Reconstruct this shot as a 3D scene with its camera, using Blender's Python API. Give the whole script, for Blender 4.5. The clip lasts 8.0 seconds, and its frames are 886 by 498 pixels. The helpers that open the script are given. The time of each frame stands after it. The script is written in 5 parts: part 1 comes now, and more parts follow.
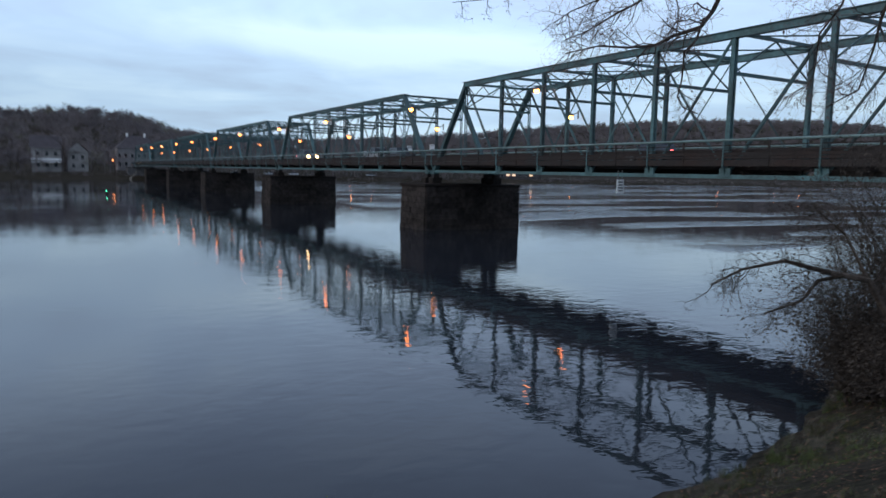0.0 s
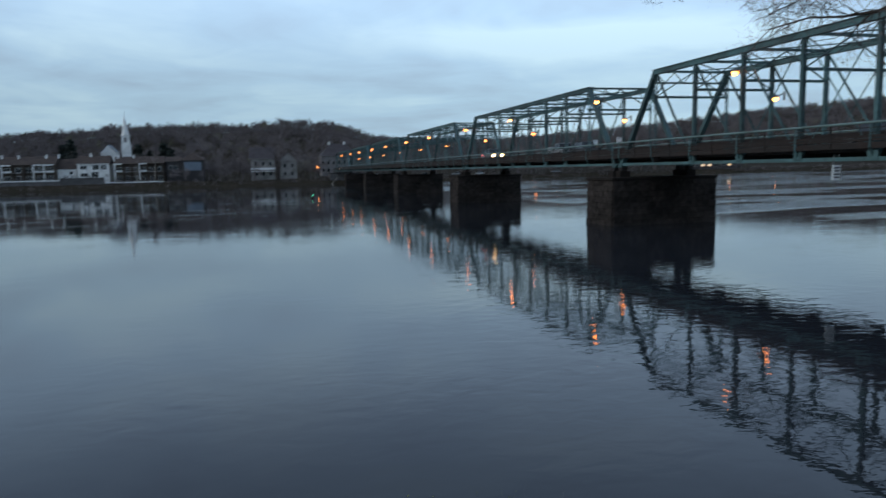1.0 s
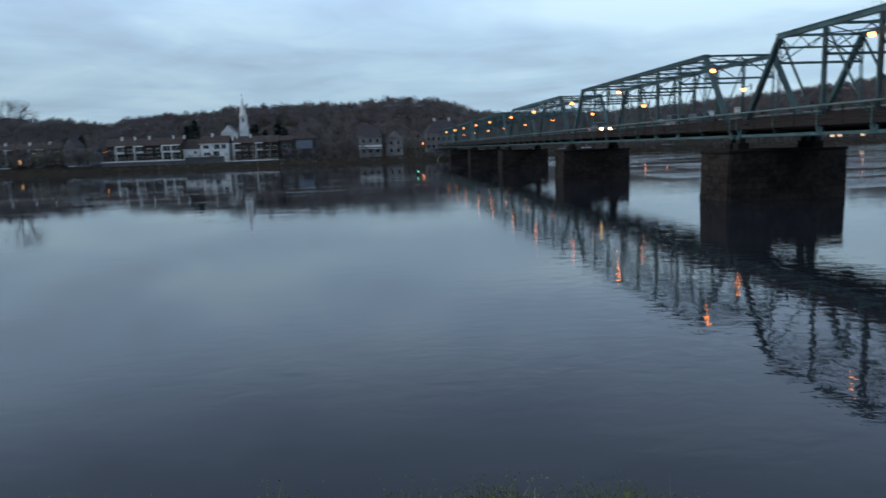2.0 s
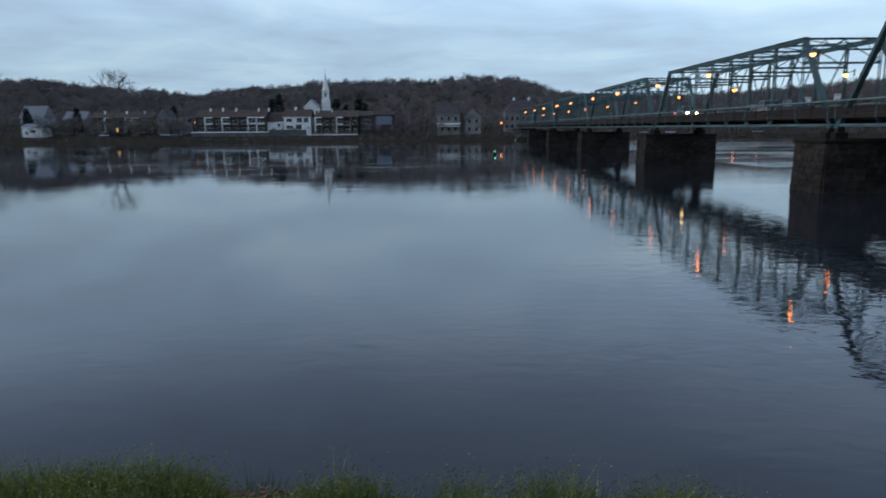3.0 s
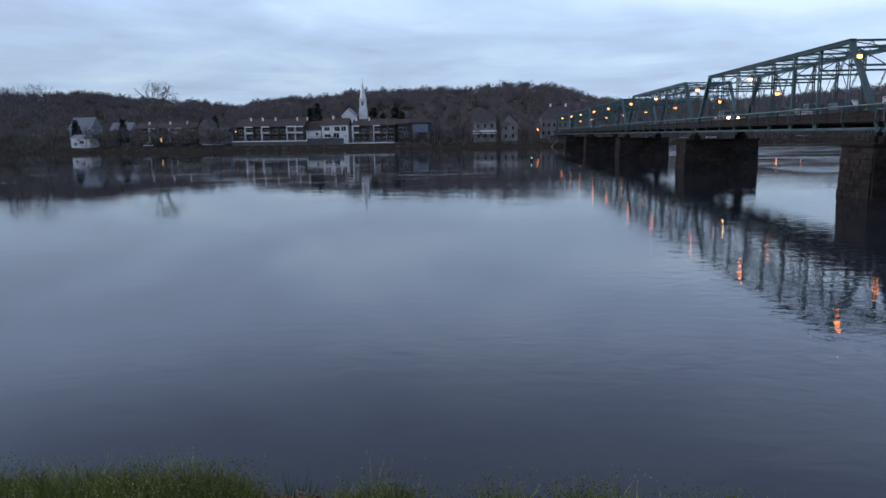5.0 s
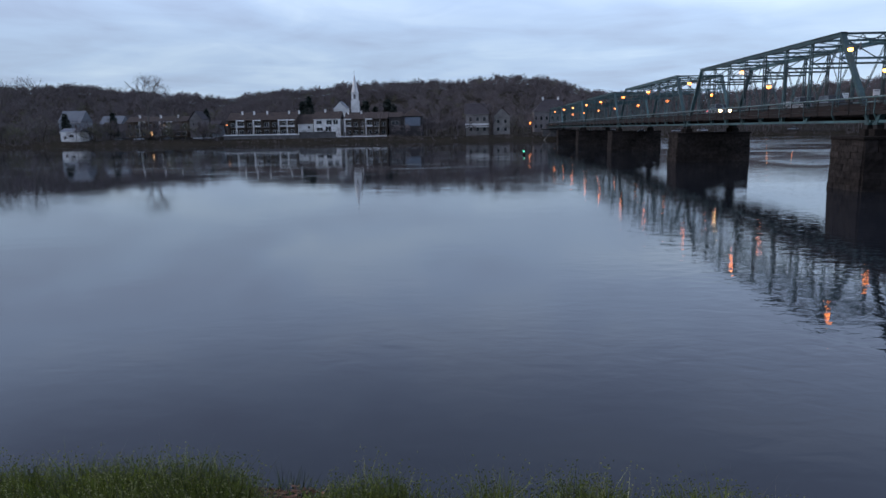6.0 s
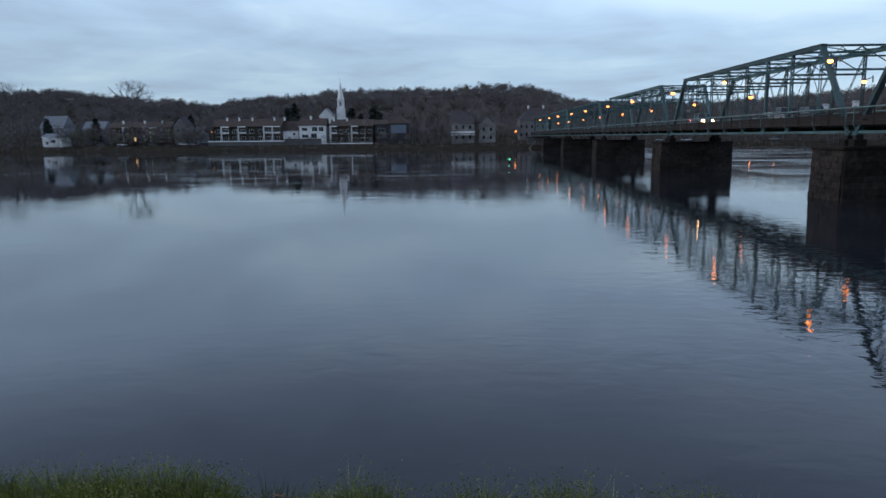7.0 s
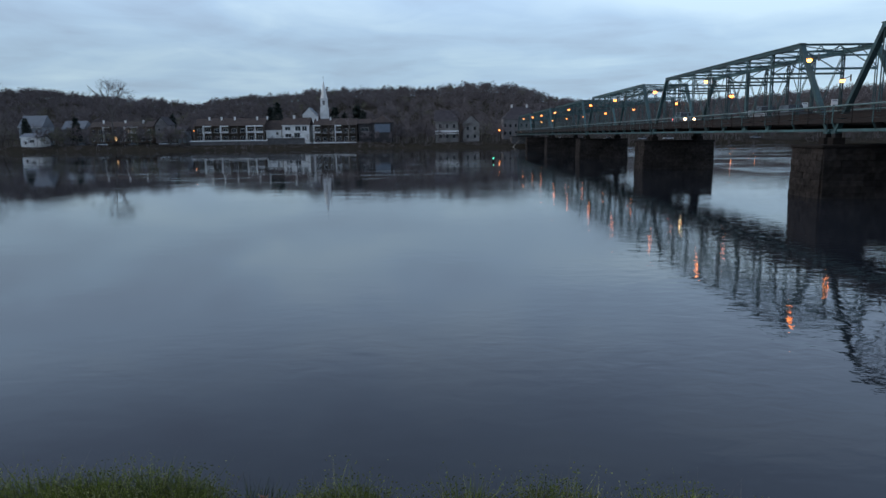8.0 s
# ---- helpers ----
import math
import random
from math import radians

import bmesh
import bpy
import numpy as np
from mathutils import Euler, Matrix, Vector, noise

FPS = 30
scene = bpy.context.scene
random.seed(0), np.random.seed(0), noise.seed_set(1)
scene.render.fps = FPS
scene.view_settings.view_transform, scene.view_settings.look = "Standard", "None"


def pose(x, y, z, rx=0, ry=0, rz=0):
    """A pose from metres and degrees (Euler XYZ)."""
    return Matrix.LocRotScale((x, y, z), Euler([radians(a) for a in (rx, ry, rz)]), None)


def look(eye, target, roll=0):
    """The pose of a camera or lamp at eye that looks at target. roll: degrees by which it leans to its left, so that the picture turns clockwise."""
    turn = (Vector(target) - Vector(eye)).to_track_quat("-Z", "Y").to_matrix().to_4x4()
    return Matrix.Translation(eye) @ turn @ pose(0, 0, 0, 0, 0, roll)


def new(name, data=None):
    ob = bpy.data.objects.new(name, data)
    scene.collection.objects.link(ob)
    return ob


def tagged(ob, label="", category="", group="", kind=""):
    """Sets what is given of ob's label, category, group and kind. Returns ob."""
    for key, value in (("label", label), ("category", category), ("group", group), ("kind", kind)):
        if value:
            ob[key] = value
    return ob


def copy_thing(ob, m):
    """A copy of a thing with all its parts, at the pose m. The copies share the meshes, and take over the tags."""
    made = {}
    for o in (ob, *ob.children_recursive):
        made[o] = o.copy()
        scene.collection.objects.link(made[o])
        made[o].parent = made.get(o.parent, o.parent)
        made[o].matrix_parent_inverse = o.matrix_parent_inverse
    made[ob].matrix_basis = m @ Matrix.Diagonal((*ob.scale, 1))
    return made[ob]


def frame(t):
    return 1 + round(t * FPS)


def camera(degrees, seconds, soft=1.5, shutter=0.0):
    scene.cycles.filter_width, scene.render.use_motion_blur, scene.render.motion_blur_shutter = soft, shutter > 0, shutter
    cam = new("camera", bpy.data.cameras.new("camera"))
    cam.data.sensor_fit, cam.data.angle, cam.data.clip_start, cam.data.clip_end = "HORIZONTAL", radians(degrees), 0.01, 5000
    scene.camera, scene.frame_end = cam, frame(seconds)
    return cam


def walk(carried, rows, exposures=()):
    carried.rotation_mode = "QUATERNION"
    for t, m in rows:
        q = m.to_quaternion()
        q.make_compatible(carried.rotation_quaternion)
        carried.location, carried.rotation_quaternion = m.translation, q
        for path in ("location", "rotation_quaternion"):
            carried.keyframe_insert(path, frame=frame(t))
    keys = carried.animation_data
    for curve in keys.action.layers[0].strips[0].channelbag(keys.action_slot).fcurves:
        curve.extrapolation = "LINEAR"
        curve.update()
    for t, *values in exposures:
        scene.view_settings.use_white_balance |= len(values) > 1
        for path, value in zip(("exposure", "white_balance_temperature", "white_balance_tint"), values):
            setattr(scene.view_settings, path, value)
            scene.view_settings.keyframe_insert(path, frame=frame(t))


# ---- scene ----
# ---- camera and its walk ----
EYE = 5.80                       # eye above the river, metres
cam = camera(65.5, 8.0, soft=1.5, shutter=0.6)
ROWS = [
    (0, pose(0, 0, EYE, 83.61, 0, -30.04) @ pose(0, 0, 0, 0, 0, 1.16)),
    (0.2, pose(0, 0, EYE, 83.88, 0, -28.97) @ pose(0, 0, 0, 0, 0, -0.67)),
    (0.3, pose(0, 0, EYE, 83.38, 0, -27.76) @ pose(0, 0, 0, 0, 0, -0.92)),
    (0.5, pose(0, 0, EYE, 83.17, 0, -23.59) @ pose(0, 0, 0, 0, 0, -1.61)),
    (0.7, pose(0, 0, EYE, 82.51, 0, -20.02) @ pose(0, 0, 0, 0, 0, -2.91)),
    (0.8, pose(0, 0, EYE, 83.22, 0, -17.56) @ pose(0, 0, 0, 0, 0, -3.19)),
    (1, pose(0, 0, EYE, 83.37, 0, -14.58) @ pose(0, 0, 0, 0, 0, -1.26)),
    (1.2, pose(0, 0, EYE, 82.33, 0, -12.79) @ pose(0, 0, 0, 0, 0, -2.39)),
    (2.5, pose(0, 0, EYE, 81.35, 0, -2.44) @ pose(0, 0, 0, 0, 0, 0.02)),
    (3, pose(0, 0, EYE, 80.03, 0, 0.34) @ pose(0, 0, 0, 0, 0, -0.34)),
    (3.5, pose(0, 0, EYE, 79.05, 0, 3.14) @ pose(0, 0, 0, 0, 0, -0.91)),
    (4, pose(0, 0, EYE, 79.55, 0, 4.32) @ pose(0, 0, 0, 0, 0, -0.98)),
    (4.5, pose(0, 0, EYE, 80.85, 0, 3.85) @ pose(0, 0, 0, 0, 0, -0.87)),
    (6, pose(0, 0, EYE, 80.11, 0, 2.79) @ pose(0, 0, 0, 0, 0, -0.92)),
    (6.5, pose(0, 0, EYE, 80.16, 0, 2.33) @ pose(0, 0, 0, 0, 0, -0.81)),
    (7, pose(0, 0, EYE, 80.72, 0, 1.55) @ pose(0, 0, 0, 0, 0, -0.54)),
    (7.5, pose(0, 0, EYE, 80.67, 0, 0.39) @ pose(0, 0, 0, 0, 0, -0.43)),
    (8, pose(0, 0, EYE, 80.63, 0, 0.25) @ pose(0, 0, 0, 0, 0, -0.65)),
]
EXPOSURES = [
    (0.0, 0.1, 6500, 10), (0.5, -0.04, 6500, 8), (1.0, -0.13, 6500, 3), (2.5, -0.04, 6500, 6), (3.0, -0.02, 6500, 7), (3.5, 0.03, 6430, 15), (4.0, 0.08, 6400, 20), (4.5, 0.08, 6430, 16),
    (6.0, 0.04, 6450, 17), (6.5, 0.02, 6480, 15), (7.0, -0.04, 6480, 9), (7.5, -0.10, 6480, 7), (8.0, -0.08, 6480, 8),
]
walk(cam, ROWS, EXPOSURES)

# ---- world, sun ----
world = bpy.data.worlds.new("dusk_sky")
scene.world = world
world.use_nodes = True
wn = world.node_tree
wn.nodes.clear()


def wnode(kind, **sets):
    n = wn.nodes.new(kind)
    for k, v in sets.items():
        n.inputs[k.replace("_", " ")].default_value = v
    return n


def wmath(op, a, b):
    n = wn.nodes.new("ShaderNodeMath")
    n.operation = op
    for i, v in enumerate((a, b)):
        if isinstance(v, (int, float)):
            n.inputs[i].default_value = v
        else:
            wn.links.new(v, n.inputs[i])
    return n.outputs[0]


sky = wn.nodes.new("ShaderNodeTexSky")
sky.sky_type = "NISHITA"
sky.sun_disc = False
sky.sun_elevation = radians(14)
sky.sun_rotation = radians(-92)
sky_bg = wn.nodes.new("ShaderNodeBackground")
sky_bg.inputs["Strength"].default_value = 0.08
wn.links.new(sky.outputs[0], sky_bg.inputs["Color"])
# overcast layer: broad streaks, drawn out towards the horizon
coord = wn.nodes.new("ShaderNodeTexCoord")
sep = wn.nodes.new("ShaderNodeSeparateXYZ")
wn.links.new(coord.outputs["Generated"], sep.inputs[0])
up = wmath("MAXIMUM", wmath("ADD", sep.outputs[2], 0.10), 0.06)
flat = wn.nodes.new("ShaderNodeCombineXYZ")
wn.links.new(wmath("DIVIDE", sep.outputs[0], up), flat.inputs[0])
wn.links.new(wmath("DIVIDE", sep.outputs[1], up), flat.inputs[1])
clouds = wnode("ShaderNodeTexNoise", Scale=0.55, Detail=5.0, Roughness=0.5, Distortion=0.6)
wn.links.new(flat.outputs[0], clouds.inputs["Vector"])
wisps = wnode("ShaderNodeTexNoise", Scale=1.7, Detail=5.0, Roughness=0.55, Distortion=0.8)
wn.links.new(flat.outputs[0], wisps.inputs["Vector"])
amount = wmath("ADD", wmath("MULTIPLY", clouds.outputs["Fac"], 0.75), wmath("MULTIPLY", wisps.outputs["Fac"], 0.25))
# a thin bright break low in the cloud, over the bridge
low_break = wnode("ShaderNodeTexNoise", Scale=2.2, Detail=4.0)
wn.links.new(coord.outputs["Generated"], low_break.inputs["Vector"])
height_off = wmath("SUBTRACT", wmath("ADD", sep.outputs[2], wmath("MULTIPLY", low_break.outputs["Fac"], 0.06)), 0.205)
band = wmath("POWER", 2.718, wmath("MULTIPLY", wmath("MULTIPLY", height_off, height_off), -1500.0))
east = wmath("MAXIMUM", wmath("SUBTRACT", wmath("ADD", wmath("MULTIPLY", sep.outputs[0], 0.44), wmath("MULTIPLY", sep.outputs[1], 0.90)), 0.93), 0.0)
amount = wmath("ADD", amount, wmath("MULTIPLY", wmath("MULTIPLY", band, east), 6.0))
ramp = wn.nodes.new("ShaderNodeValToRGB")
ramp.color_ramp.elements[0].position, ramp.color_ramp.elements[0].color = 0.33, (0.355, 0.465, 0.62, 1)
ramp.color_ramp.elements[1].position, ramp.color_ramp.elements[1].color = 0.66, (0.57, 0.75, 0.895, 1)
mid = ramp.color_ramp.elements.new(0.50)
mid.color = (0.44, 0.61, 0.80, 1)
wn.links.new(amount, ramp.inputs[0])
cloud_bg = wn.nodes.new("ShaderNodeBackground")
# the cloud is thinnest, and so brightest, in a belt above the horizon, and thicker overhead;
# it is a little brighter where the light is leaving, beyond the bridge
leaving = wmath("POWER", wmath("MAXIMUM", wmath("ADD", wmath("MULTIPLY", sep.outputs[0], 0.56), wmath("MULTIPLY", sep.outputs[1], 0.83)), 0.0), 5.0)
belt = wmath("SUBTRACT", sep.outputs[2], 0.25)
belt = wmath("POWER", 2.718, wmath("MULTIPLY", wmath("MULTIPLY", belt, belt), -100.0))
dome = wmath("ADD", wmath("ADD", wmath("MULTIPLY", belt, 0.42), 0.905), wmath("MULTIPLY", wmath("MAXIMUM", sep.outputs[2], 0.0), 0.12))
wn.links.new(wmath("ADD", dome, wmath("MULTIPLY", leaving, 0.22)), cloud_bg.inputs["Strength"])
# the thinner cloud overhead lets more blue through
deep = wn.nodes.new("ShaderNodeMix")
deep.data_type, deep.blend_type = "RGBA", "MULTIPLY"
wn.links.new(wmath("MINIMUM", wmath("MULTIPLY", wmath("MAXIMUM", wmath("SUBTRACT", sep.outputs[2], 0.1), 0.0), 3.5), 1.0), deep.inputs[0])
wn.links.new(ramp.outputs[0], deep.inputs[6])
deep.inputs[7].default_value = (0.965, 0.945, 1.085, 1)
wn.links.new(deep.outputs[2], cloud_bg.inputs["Color"])
sky_mix = wn.nodes.new("ShaderNodeMixShader")
sky_mix.inputs[0].default_value = 0.93
wn.links.new(sky_bg.outputs[0], sky_mix.inputs[1])
wn.links.new(cloud_bg.outputs[0], sky_mix.inputs[2])
sky_out = wn.nodes.new("ShaderNodeOutputWorld")
wn.links.new(sky_mix.outputs[0], sky_out.inputs[0])

sun_data = bpy.data.lights.new("sun", "SUN")
sun_data.energy, sun_data.angle, sun_data.color = 1.2, radians(40), (1.0, 0.96, 0.92)
sun = new("sun", sun_data)
sun.matrix_basis = look((-290, -10, 170), (0, 0, 0))


# ---- materials ----
def material(name, color, rough=0.8, metal=0.0, vary=0.3, scale=1.0, fine=8.0, bump=0.3, stain=None, random_by=0.0, spec=0.25, depth=0.03):
    """Principled paint with broad and fine variation in metres, a stain colour and a fine relief."""
    m = bpy.data.materials.new(name)
    m.use_nodes = True
    nt = m.node_tree
    b = nt.nodes["Principled BSDF"]
    geo = nt.nodes.new("ShaderNodeNewGeometry")
    broad = nt.nodes.new("ShaderNodeTexNoise")
    broad.inputs["Scale"].default_value, broad.inputs["Detail"].default_value = scale, 5
    small = nt.nodes.new("ShaderNodeTexNoise")
    small.inputs["Scale"].default_value, small.inputs["Detail"].default_value = scale * fine, 4
    for n in (broad, small):
        nt.links.new(geo.outputs["Position"], n.inputs["Vector"])
    dark = tuple(c * (1 - vary) for c in color)
    light = tuple(min(1, c * (1 + vary)) for c in color)
    if stain is None:
        stain = dark
    r1 = nt.nodes.new("ShaderNodeValToRGB")
    r1.color_ramp.elements[0].position, r1.color_ramp.elements[0].color = 0.34, (*stain, 1)
    r1.color_ramp.elements[1].position, r1.color_ramp.elements[1].color = 0.6, (*color, 1)
    nt.links.new(broad.outputs["Fac"], r1.inputs[0])
    r2 = nt.nodes.new("ShaderNodeValToRGB")
    r2.color_ramp.elements[0].position, r2.color_ramp.elements[0].color = 0.3, (1 - vary,) * 3 + (1,)
    r2.color_ramp.elements[1].position, r2.color_ramp.elements[1].color = 0.7, (1 + vary,) * 3 + (1,)
    nt.links.new(small.outputs["Fac"], r2.inputs[0])
    mul = nt.nodes.new("ShaderNodeMix")
    mul.data_type, mul.blend_type = "RGBA", "MULTIPLY"
    mul.inputs[0].default_value = 1.0
    nt.links.new(r1.outputs[0], mul.inputs[6])
    nt.links.new(r2.outputs[0], mul.inputs[7])
    out = mul.outputs[2]
    if random_by:
        info = nt.nodes.new("ShaderNodeObjectInfo" if random_by > 0 else "ShaderNodeNewGeometry")
        hsv = nt.nodes.new("ShaderNodeHueSaturation")
        mr = nt.nodes.new("ShaderNodeMapRange")
        mr.inputs["To Min"].default_value, mr.inputs["To Max"].default_value = 1 - abs(random_by), 1 + abs(random_by)
        nt.links.new(info.outputs["Random" if random_by > 0 else "Random Per Island"], mr.inputs[0])
        nt.links.new(mr.outputs[0], hsv.inputs["Value"])
        nt.links.new(out, hsv.inputs["Color"])
        out = hsv.outputs[0]
    nt.links.new(out, b.inputs["Base Color"])
    b.inputs["Roughness"].default_value, b.inputs["Metallic"].default_value = rough, metal
    b.inputs["Specular IOR Level"].default_value = spec
    if bump:
        bp = nt.nodes.new("ShaderNodeBump")
        bp.inputs["Strength"].default_value, bp.inputs["Distance"].default_value = bump, depth
        nt.links.new(small.outputs["Fac"], bp.inputs["Height"])
        nt.links.new(bp.outputs[0], b.inputs["Normal"])
    return m


def glow(name, color, strength):
    m = bpy.data.materials.new(name)
    m.use_nodes = True
    b = m.node_tree.nodes["Principled BSDF"]
    b.inputs["Base Color"].default_value = (0.8, 0.8, 0.8, 1)
    b.inputs["Emission Color"].default_value = (*color, 1)
    b.inputs["Emission Strength"].default_value = strength
    return m


BRIDGE_PAINT = material("bridge_green_paint", (0.056, 0.108, 0.113), 0.5, 0, 0.25, 0.35, 14, 0.15, (0.040, 0.062, 0.062), 0.3)
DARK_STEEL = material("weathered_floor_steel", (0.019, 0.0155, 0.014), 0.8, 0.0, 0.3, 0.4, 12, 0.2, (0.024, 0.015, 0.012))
RAIL_PAINT = material("pale_rail_paint", (0.13, 0.19, 0.185), 0.5, 0, 0.2, 0.5, 14, 0.1, (0.08, 0.11, 0.10))
DECK = material("deck_concrete", (0.12, 0.12, 0.12), 0.9, 0, 0.25, 0.5, 12)
PIER_STONE = material("pier_sandstone", (0.036, 0.030, 0.027), 0.93, 0, 0.38, 0.35, 7, 0.7, (0.022, 0.019, 0.018), 0.22, spec=0.03)
PIER_CORE = material("pier_mortar", (0.026, 0.022, 0.020), 0.95, 0, 0.3, 0.8, 9, 0.5, spec=0.03)
SOIL = material("bank_soil", (0.034, 0.028, 0.021), 0.95, 0, 0.5, 0.3, 18, 0.8, (0.024, 0.021, 0.015), spec=0.03)
BARK = material("dark_bark", (0.055, 0.045, 0.038), 0.95, 0, 0.35, 1.2, 8, 0.5, (0.035, 0.03, 0.026), -0.3, spec=0.03)
GREY_BARK = material("grey_bark", (0.13, 0.115, 0.105), 0.95, 0, 0.3, 0.6, 6, 0.3, (0.09, 0.08, 0.075), -0.25, spec=0.05)
PALE_BARK = material("pale_sycamore_bark", (0.33, 0.30, 0.26), 0.9, 0, 0.4, 1.0, 6, 0.4, (0.14, 0.12, 0.10), -0.2)
TWIG = material("bare_twigs", (0.152, 0.131, 0.132), 0.95, 0, 0.12, 0.02, 4, 0, (0.120, 0.103, 0.103), -0.08, spec=0.03)
GREEN_TWIG = material("budding_twigs", (0.150, 0.142, 0.100), 0.95, 0, 0.3, 0.05, 8, 0, (0.11, 0.105, 0.08), -0.2, spec=0.03)
EVERGREEN = material("evergreen_needles", (0.052, 0.060, 0.054), 0.95, 0, 0.4, 0.5, 10, 0, (0.012, 0.018, 0.014), -0.35, spec=0.03)
GRASS = material("grass_blades", (0.105, 0.130, 0.020), 0.8, 0, 0.35, 2.5, 8, 0, (0.070, 0.088, 0.018), -0.45)
SLOPE_GRASS = material("slope_grass_blades", (0.056, 0.076, 0.026), 0.85, 0, 0.4, 1.2, 8, 0, (0.040, 0.040, 0.018), -0.45)
DRY_GRASS = material("dry_stalks", (0.125, 0.115, 0.095), 0.85, 0, 0.3, 3, 8, 0, None, -0.35)
FLOWER = material("weed_flowers", (0.34, 0.33, 0.15), 0.8, 0, 0.3, 4, 8, 0, None, -0.3)
WEED_LEAF = material("weed_leaves", (0.175, 0.195, 0.030), 0.8, 0, 0.35, 3, 8, 0, (0.11, 0.13, 0.024), -0.45)
LITTER = material("leaf_litter", (0.17, 0.085, 0.05), 0.85, 0, 0.35, 8, 5, 0.2, None, -0.5)
WHITE_WALL = material("white_stucco", (0.74, 0.73, 0.71), 0.85, 0, 0.08, 0.4, 9, 0.2, (0.60, 0.58, 0.55))
BLUE_WALL = material("pale_blue_siding", (0.30, 0.33, 0.36), 0.8, 0, 0.1, 0.4, 9, 0.2, (0.2, 0.22, 0.24))
GREY_WALL = material("grey_siding", (0.19, 0.175, 0.17), 0.85, 0, 0.15, 0.4, 9, 0.2, (0.12, 0.11, 0.11))
PALE_SIDING = material("pale_clapboard", (0.27, 0.25, 0.235), 0.85, 0, 0.12, 0.4, 9, 0.2, (0.18, 0.165, 0.155))
TAN_WALL = material("tan_brick", (0.13, 0.09, 0.06), 0.9, 0, 0.2, 0.4, 9, 0.2, (0.15, 0.11, 0.08))
DARK_WALL = material("dark_timber_siding", (0.055, 0.05, 0.05), 0.9, 0, 0.3, 0.5, 9, 0.2)
BROWN_WALL = material("brown_timber_siding", (0.095, 0.075, 0.06), 0.9, 0, 0.3, 0.5, 9, 0.2)
SLATE = material("blue_grey_panel", (0.15, 0.18, 0.22), 0.7, 0, 0.15, 0.5, 9, 0.1)
ROOF_BROWN = material("brown_shingles", (0.062, 0.046, 0.040), 0.92, 0, 0.3, 0.5, 10, 0.4, (0.042, 0.033, 0.030))
ROOF_GREY = material("grey_shingles", (0.058, 0.050, 0.054), 0.92, 0, 0.25, 0.5, 10, 0.4)
ROOF_PALE = material("pale_metal_roof", (0.14, 0.155, 0.175), 0.6, 0.0, 0.12, 0.4, 10, 0.1)
TRIM = material("white_trim", (0.78, 0.77, 0.75), 0.7, 0, 0.06, 1, 8, 0.1)
CONCRETE = material("pale_concrete", (0.30, 0.28, 0.27), 0.9, 0, 0.2, 0.5, 9, 0.3, (0.28, 0.26, 0.24))
BANK_STONE = material("bank_masonry", (0.12, 0.115, 0.115), 0.92, 0, 0.35, 0.6, 6, 0.6, spec=0.03)
SIGN_WHITE = material("white_sign_sheet", (0.78, 0.78, 0.76), 0.5, 0, 0.05, 2, 8, 0)
SIGN_BAR = material("dark_sign_bars", (0.10, 0.10, 0.11), 0.6, 0, 0.1, 2, 8, 0)
LAMP_METAL = material("lamp_grey_metal", (0.14, 0.15, 0.15), 0.5, 0.6, 0.15, 3, 8, 0.1)
RUBBER = material("tyre_rubber", (0.02, 0.02, 0.02), 0.85, 0, 0.2, 3, 8, 0.1)
CAR_WHITE = material("white_car_paint", (0.62, 0.64, 0.66), 0.3, 0, 0.04, 1, 8, 0, None, 0, 0.5)
CAR_DARK = material("dark_car_paint", (0.05, 0.055, 0.06), 0.3, 0, 0.08, 1, 8, 0, None, 0, 0.5)
CAR_SILVER = material("silver_car_paint", (0.32, 0.34, 0.36), 0.3, 0.3, 0.05, 1, 8, 0, None, 0, 0.5)
SODIUM = glow("sodium_lamp", (1.0, 0.23, 0.016), 7)
WARM = glow("warm_lamp", (1.0, 0.25, 0.03), 20)
HEAD = glow("headlamp", (1.0, 0.55, 0.22), 40)
PARKED_TAIL = material("unlit_tail_lens", (0.10, 0.01, 0.01), 0.3, 0, 0.1, 2, 8, 0)
TAIL = glow("tail_lamp", (1.0, 0.05, 0.03), 6)
# glow of the added float that makes the green streak on the water
GREEN_GLOW = glow("green_streak_glow", (0.05, 1.0, 0.45), 5)
LIT_ROOM = glow("lit_room", (1.0, 0.55, 0.20), 0.9)


def pane_glass():
    m = bpy.data.materials.new("dark_window_glass")
    m.use_nodes = True
    b = m.node_tree.nodes["Principled BSDF"]
    b.inputs["Base Color"].default_value = (0.015, 0.017, 0.02, 1)
    b.inputs["Roughness"].default_value = 0.12
    return m


GLASS = pane_glass()


